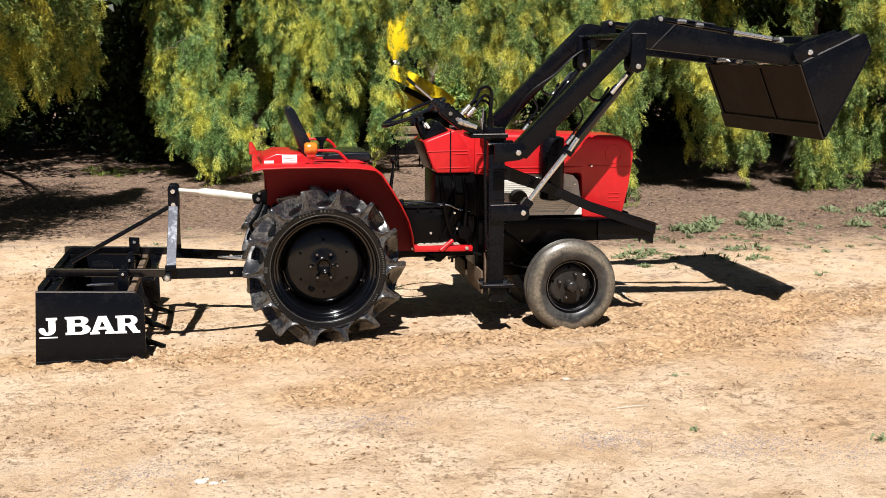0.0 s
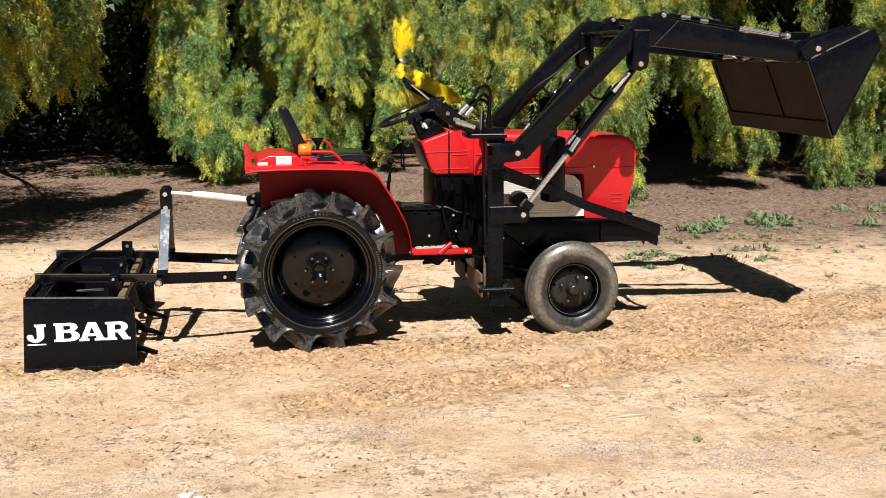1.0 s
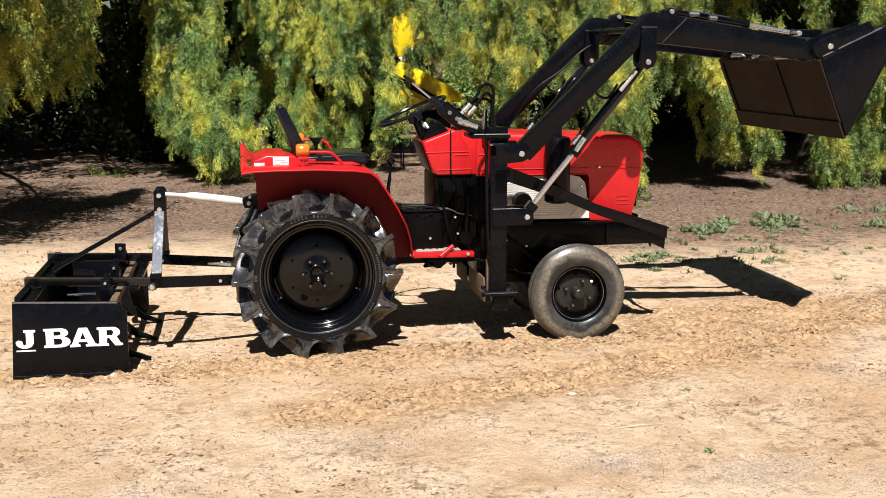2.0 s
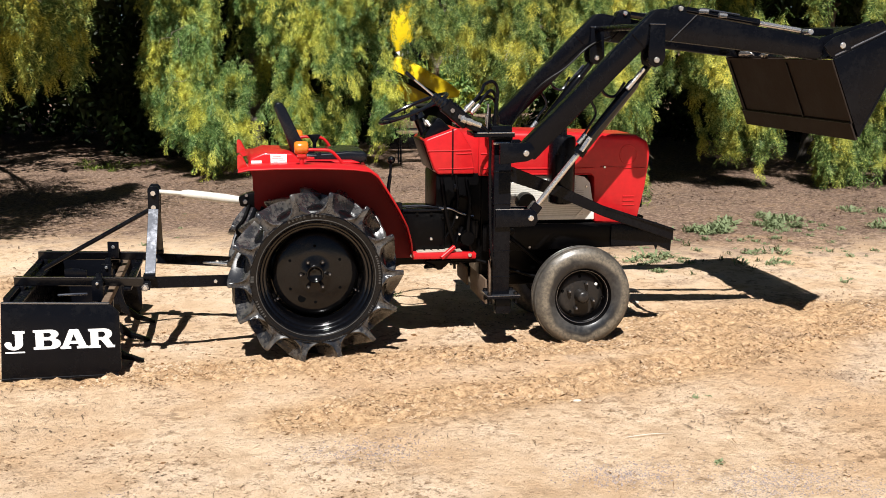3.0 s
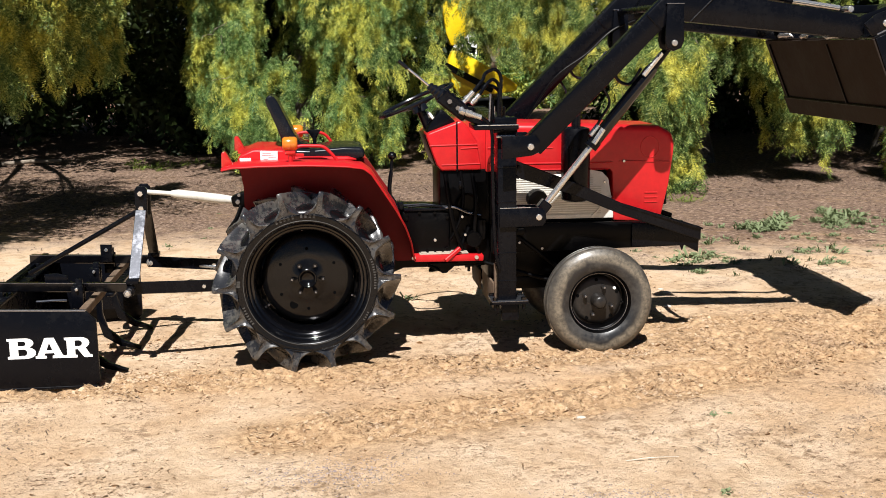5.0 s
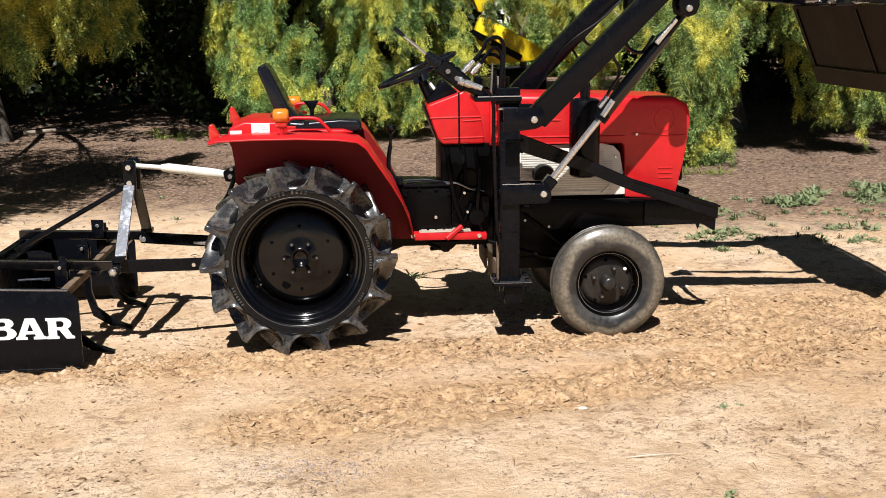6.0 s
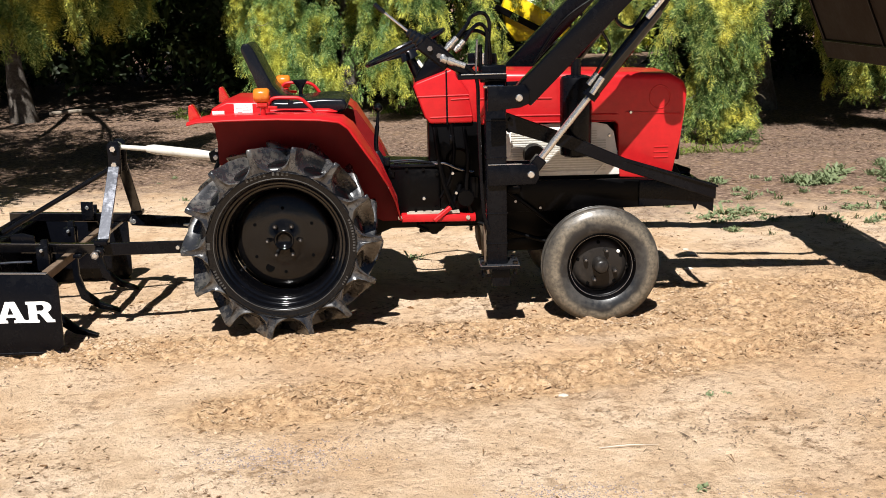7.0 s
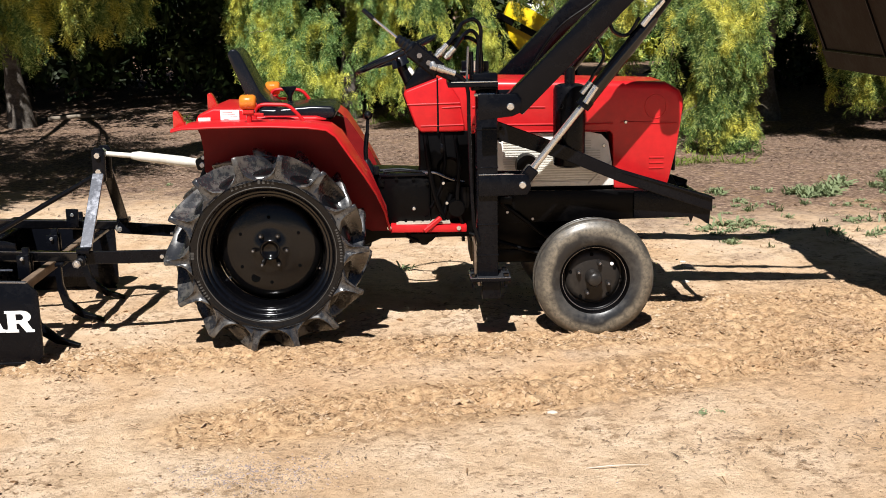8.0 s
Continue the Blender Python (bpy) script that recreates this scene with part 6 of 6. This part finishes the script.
for x in (1.90, 2.26):
    for yy in (9.25, 9.48):
        part("leg", sweep(((x, yy, gz(x, yy) - 0.01), (x, yy, 0.45 if yy < 9.4 else 0.61)), 0.012, 8), BLACK, bench)
log = thing("fallen_log", (-4.0, 9.9, gz(-4.0, 9.9)), "pale bare fallen log on leaf litter", "log")
part("wood", sweep(((-4.25, 9.75, 0.05), (-3.9, 9.85, 0.07), (-3.5, 9.95, 0.06)), [0.03, 0.028, 0.02], 10), TWIG, log)

# ---- plants on the ground ----
def blades(name, n, length, width, spread, lift, material, droop=0.5, seed=1):
    """A rosette of bent leaves, each a strip of three quads."""
    r = np.random.RandomState(seed)
    v, q = [(0, 0, -0.01)], []
    for i in range(n):
        a, l = r.uniform(0, math.tau), length * r.uniform(0.6, 1.15)
        d, s = np.array((math.cos(a), math.sin(a), 0)), np.array((-math.sin(a), math.cos(a), 0))
        o = np.array((*r.normal(scale=spread, size=2), 0))
        up = lift * r.uniform(0.4, 1.3)
        k = len(v)
        for t, w in ((0, 0.25), (0.35, 0.9), (0.7, 1.0), (1.0, 0.08)):
            c = o + d * l * t * max(0.3, 0.55 + 0.45 * (1 - up)) + np.array((0, 0, l * (up * t - droop * up * t * t) + 0.004))
            c = c + s * r.normal(scale=0.05) * l * t
            v += [tuple(c - s * width * w / 2), tuple(c + s * width * w / 2 + np.array((0, 0, width * 0.25)))]
        q += [(k + 2 * j, k + 2 * j + 1, k + 2 * j + 3, k + 2 * j + 2) for j in range(3)] + [(0, k, k + 1)]
    me = bpy.data.meshes.new(name)
    me.from_pydata(v, [], q)
    me.materials.append(material)
    me.shade_smooth()
    return me


BROAD = [blades("weed_leaves", 44, 0.19, 0.028, 0.06, 1.0, WEED, seed=k) for k in range(4)]
SMALL = [blades("weed_leaves", 16, 0.07, 0.016, 0.025, 0.9, WEED, seed=10 + k) for k in range(4)]
TUFT = [blades("grass_blades", 26, 0.10, 0.006, 0.03, 1.0, GRASS, seed=20 + k) for k in range(3)]


def plant(meshes, name, label, group, x, y, size, k):
    ob = new(name, meshes[k % len(meshes)])
    ob.location = (x, y, gz(x, y) - 0.004)
    ob.rotation_euler = (0, 0, k * 1.7)
    ob.scale = (size,) * 3
    return tagged(ob, label, "weed" if "weed" in name else "grass", group)


rng = random.Random(9)
k = 0
for cx, cy, sx, sy, n in ((3.80, 3.15, 0.55, 0.36, 26), (4.60, 3.35, 0.45, 0.32, 14), (6.25, 3.95, 0.5, 0.3, 12), (5.35, 3.0, 0.6, 0.35, 6)):
    for i in range(n):
        k += 1
        plant(BROAD, "weed", "low grey-green broad-leaved weed on litter", "grey-green weeds", cx + rng.gauss(0, sx * 0.6), cy + rng.gauss(0, sy * 0.6), rng.uniform(0.22, 0.72), k)
for i in range(100):
    k += 1
    x, y = (rng.uniform(2.3, 6.5), rng.uniform(1.6, 3.2)) if i < 80 else (rng.uniform(-1.6, 0.6), rng.uniform(3.0, 5.2))
    plant(SMALL, "small_weed", "small green weed sprouting from dry soil", "small weeds", x, y, rng.uniform(0.3, 0.8), k)
for x, y, s in ((1.735, -1.40, 0.45), (1.82, -1.37, 0.3), (2.25, -2.48, 0.7), (3.82, 0.82, 0.7), (3.95, 0.95, 0.5), (3.70, 1.95, 1.2), (3.90, 1.9, 1.2), (2.80, 1.95, 1.5), (2.95, 2.0, 1.3), (2.65, 1.85, 1.2), (3.4, 1.6, 1.1), (0.60, 0.95, 0.9), (-0.2, 3.0, 1.2), (1.5, -2.2, 0.5)):
    k += 1
    plant(SMALL, "small_weed", "small green weed sprouting from dry soil", "small weeds", x, y, s, k)
for i in range(34):
    k += 1
    x, y = (-2.0 + rng.gauss(0, 0.25), 9.3 + rng.gauss(0, 0.25)) if i < 16 else ((3.35 + rng.gauss(0, 0.25), 4.72 + rng.gauss(0, 0.08)) if i < 26 else (0.6 + rng.gauss(0, 0.3), 8.9 + rng.gauss(0, 0.2)))
    plant(TUFT, "grass_tuft", "tuft of fresh bright green grass", "grass tufts", x, y, rng.uniform(0.8, 1.7), k)

UPRIGHT = [blades("sprig_leaves", 18, 0.085, 0.009, 0.022, 1.2, SPRIG, droop=0.35, seed=40 + k) for k in range(3)]
for x, y in ((3.317, 1.756), (3.149, 1.725), (3.581, 1.676), (3.919, 2.044), (3.777, 1.936), (3.667, 2.040), (3.269, 2.102), (3.296, 2.372), (3.094, 2.404), (2.870, 1.257), (3.413, 1.393), (3.497, 1.979)):
    k += 1
    plant(UPRIGHT, "weed_sprig", "small dark upright sprig growing from dry soil", "upright sprigs", x, y, rng.uniform(0.4, 0.85), k)
for cx, cy in ((2.81, 1.75), (2.64, 1.47), (2.94, 1.90), (3.99, 2.55), (4.34, 2.91), (3.72, 1.54), (3.09, 2.70)):
    for i in range(7):
        k += 1
        plant(SMALL, "small_weed", "small green weed sprouting from dry soil", "small weeds", cx + rng.gauss(0, 0.11), cy + rng.gauss(0, 0.08), rng.uniform(0.4, 0.85), k)

# ---- litter, clods and stones ----
def flakes(name, x, y, length, width, material, label, category):
    """Many small bent slivers that lie on the ground."""
    n = len(x)
    a = RNG.uniform(0, math.tau, n)
    d = np.stack([np.cos(a), np.sin(a), RNG.normal(scale=0.12, size=n)], -1) * length[:, None]
    s = np.stack([-np.sin(a), np.cos(a), RNG.normal(scale=0.3, size=n)], -1) * width[:, None]
    c = np.stack([x, y, ground_z(x, y) + 0.004 + 0.15 * width], -1)
    lift = np.stack([np.zeros(n), np.zeros(n), length * RNG.uniform(0.0, 0.22, n)], -1)
    v = np.stack([c - d / 2 - s / 3, c - d / 2 + s / 3, c + s / 2 + lift, c - s / 2 + lift, c + d / 2 + s / 4, c + d / 2 - s / 4], 1).reshape(-1, 3)
    i = np.arange(n)[:, None] * 6
    q = np.concatenate([i + np.array((0, 1, 2, 3)), i + np.array((3, 2, 4, 5))], 1).reshape(-1, 4)
    return tagged(finish(name, mesh_from(name, v, q), material, None, label, 0), category=category, kind="stuff")


def scatter(n, x0, x1, y0, y1, want):
    x, y = RNG.uniform(x0, x1, n), RNG.uniform(y0, y1, n)
    keep = RNG.rand(n) < want(x, y)
    return x[keep], y[keep]


patchy = lambda x, y: np.clip(0.20 + 1.7 * lattice(x, y, 1.1, 21) + 1.2 * lattice(x, y, 3.1, 22), 0.02, 1)
x, y = scatter(90000, -3.2, 5.5, -3.8, 3.4, lambda x, y: patchy(x, y) * np.clip(0.15 + 3 * lattice(x, y, 2.0, 45), 0.06, 1))
flakes("twig_litter", x, y, np.clip(RNG.lognormal(-4.45, 0.6, len(x)), 0.004, 0.08), RNG.uniform(0.0015, 0.0060, len(x)), LITTER, "dry brown twigs and leaf slivers on soil", "litter")
x, y = scatter(32000, -6, 9, 1.6, 11, lambda x, y: np.clip((y - 1.2) / 3, 0, 1) * np.clip(0.5 + 1.3 * lattice(x, y, 0.9, 23), 0.1, 1))
flakes("leaf_litter", x, y, RNG.uniform(0.02, 0.07, len(x)), RNG.uniform(0.004, 0.012, len(x)), LITTER, "drift of dry brown pepper leaves under the trees", "litter")

x, y = scatter(70000, -5.0, 8.5, 2.6, 7.6, lambda x, y: np.clip((y - 2.9 - 1.2 * (x < 2)) / 1.5, 0, 1) * np.clip(0.35 + 1.6 * lattice(x, y, 1.2, 51) + 0.8 * lattice(x, y, 4.0, 52), 0.03, 1))
flakes("mulch_chips", x, y, RNG.uniform(0.012, 0.055, len(x)), RNG.uniform(0.005, 0.015, len(x)), MULCH, "purple-brown bark chips and dead leaves under the trees", "litter")


def lumps(name, x, y, size, material, label, category):
    """Many small uneven lumps: a squashed eight-sided gem each."""
    n = len(x)
    shape = np.array([(1, 0, 0), (0.7, 0.7, 0), (0, 1, 0), (-0.7, 0.7, 0), (-1, 0, 0), (-0.7, -0.7, 0), (0, -1, 0), (0.7, -0.7, 0), (0.5, 0, 0.55), (0, 0.5, 0.6), (-0.5, 0, 0.55), (0, -0.5, 0.5)])
    tri = [(0, 1, 8), (1, 9, 8), (1, 2, 9), (2, 3, 9), (3, 10, 9), (3, 4, 10), (4, 5, 10), (5, 11, 10), (5, 6, 11), (6, 7, 11), (7, 8, 11), (7, 0, 8), (8, 9, 10), (8, 10, 11)]
    v = shape[None] * size[:, None, None] * RNG.uniform(0.6, 1.3, size=(n, len(shape), 1))
    a = RNG.uniform(0, math.tau, n)
    c, s = np.cos(a)[:, None], np.sin(a)[:, None]
    v = np.stack([v[..., 0] * c * 1.3 - v[..., 1] * s, v[..., 0] * s * 1.3 + v[..., 1] * c, v[..., 2] * RNG.uniform(0.8, 1.6, size=(n, 1)) + v[..., 0] * RNG.normal(scale=0.2, size=(n, 1)) - 0.1 * size[:, None]], -1) + np.stack([x, y, ground_z(x, y)], -1)[:, None, :]
    q = (np.arange(n)[:, None, None] * len(shape) + np.array(tri)[None]).reshape(-1, 3)
    return tagged(finish(name, mesh_from(name, v.reshape(-1, 3), q), material, None, label, 0), category=category, kind="stuff")


def crust(name, x, y, size, lift, label):
    """Thin curled flakes of dry soil crust: uneven six-sided plates, one edge raised."""
    n = len(x)
    a = RNG.uniform(0, math.tau, n)[:, None] + np.arange(6)[None] * math.tau / 6 + RNG.normal(scale=0.22, size=(n, 6))
    r = size[:, None] * RNG.uniform(0.55, 1.25, size=(n, 6))
    stretch = RNG.uniform(0.9, 2.0, size=(n, 1))
    px, py = np.cos(a) * r * stretch, np.sin(a) * r
    turn = RNG.normal(scale=0.45, size=n)
    px, py = px * np.cos(turn)[:, None] - py * np.sin(turn)[:, None], px * np.sin(turn)[:, None] + py * np.cos(turn)[:, None]
    tilt = RNG.uniform(0, math.tau, n)
    up = lift * RNG.uniform(0.2, 1.0, n)
    pz = (px * np.cos(tilt)[:, None] + py * np.sin(tilt)[:, None]) * up[:, None] + 0.25 * up[:, None] * size[:, None] + RNG.normal(scale=0.12, size=(n, 6)) * size[:, None]
    rim = np.stack([px, py, pz], -1)
    mid = np.stack([np.zeros(n), np.zeros(n), -0.15 * size], -1)[:, None, :]
    v = np.concatenate([rim, mid], 1) + np.stack([x, y, ground_z(x, y) + 0.002], -1)[:, None, :]
    tri = np.array([(6, k, (k + 1) % 6) for k in range(6)])
    q = (np.arange(n)[:, None, None] * 7 + tri[None]).reshape(-1, 3)
    return tagged(finish(name, mesh_from(name, v.reshape(-1, 3), q), SOIL, None, label, 0), category="soil", kind="stuff")


x, y = scatter(90000, -1.0, 5.0, -2.0, 0.8, lambda x, y: rut(x, y) ** 1.5 * np.clip(0.35 + 1.5 * lattice(x, y, 3.5, 31) + lattice(x, y, 9, 32), 0.03, 1))
lumps("soil_clods", x, y, np.clip(RNG.lognormal(-5.6, 0.5, len(x)), 0.0018, 0.013), SOIL, "dry broken clods in the churned tracks", "soil")
x, y = scatter(30000, -3.0, 5.0, -3.5, 3.0, lambda x, y: patchy(x, y) * 0.6)
lumps("grit", x, y, np.clip(RNG.lognormal(-5.8, 0.4, len(x)), 0.002, 0.008), SOIL, "small grit on dry soil", "gravel")
streak = lambda x, y: np.clip(1.2 * lattice(x * 0.6, y, 1.8, 43) + 0.7 * lattice(x * 0.6, y, 6, 44) + 0.5 * lattice(x, y, 17, 45) - 0.22, 0, 1)
x, y = scatter(260000, -3.2, 6.0, -3.2, 2.6, lambda x, y: np.clip(0.42 * rut(x, y) * (0.55 + 1.8 * lattice(x, y, 4.0, 41) + 1.2 * lattice(x, y, 11, 42)) + 0.9 * streak(x, y) + 0.02, 0, 1))
crust("crust_flakes", x, y, np.clip(RNG.lognormal(-5.45, 0.45, len(x)), 0.002, 0.012), 0.9, "curled flakes of broken dry soil crust")
x, y = scatter(60000, -3.2, 6.0, -3.4, 2.4, lambda x, y: np.clip(0.50 * rut(x, y) * (0.35 + 2.4 * lattice(x, y, 5.0, 61)) + 0.5 * streak(x, y + 3) + 0.010, 0, 1))
flakes("crumb_edges", x, y, np.clip(RNG.lognormal(-4.0, 0.6, len(x)), 0.004, 0.070), RNG.uniform(0.0020, 0.0070, len(x)), CRUMB_SHADE, "upturned crumbs of broken soil crust, edge shade put into their dark colour", "soil")
for cx, cy, r, n in ((1.08, -2.25, 0.13, 900), (1.66, -2.42, 0.17, 1100), (0.10, -1.85, 0.15, 800), (-0.9, -2.3, 0.18, 700), (2.1, -2.6, 0.14, 500), (-1.9, -1.9, 0.16, 500)):
    x, y = cx + RNG.normal(scale=r, size=n), cy + RNG.normal(scale=r * 0.55, size=n)
    lumps("fine_gravel", x, y, RNG.uniform(0.0015, 0.0042, n), GRAVEL_STONE, "patch of fine grey and lilac gravel on soil", "gravel")
for x, y, s in ((2.239, 0.805, 0.022), (2.148, 0.513, 0.02), (2.242, 0.946, 0.016), (1.172, -1.321, 0.017), (-0.66, -2.44, 0.022), (-0.61, -2.46, 0.016), (-0.64, -2.41, 0.012), (-0.57, -2.45, 0.010)):
    own = bmesh.new()
    bmesh.ops.create_icosphere(own, subdivisions=2, radius=s)
    for q in own.verts:
        q.co = Vector((q.co.x * 1.3, q.co.y, q.co.z * 0.45)) * (1 + 0.25 * noise.noise(q.co * 30)) + Vector((x, y, gz(x, y) + s * 0.15))
    tagged(part("stone", own, STONE, None, "small pale stone lying on bare soil", 50), category="stone")
own = sweep(curve_points(((1.22, -1.86, gz(1.22, -1.86) + 0.006), (1.32, -1.872, gz(1.32, -1.87) + 0.010), (1.43, -1.868, gz(1.43, -1.87) + 0.006)), 4), [0.0012, 0.002, 0.002, 0.002, 0.002, 0.0016, 0.0016, 0.001, 0.001], 6)
tagged(part("stick", own, STONE, None, "thin pale dry stick lying on bare soil", 60), category="stick")
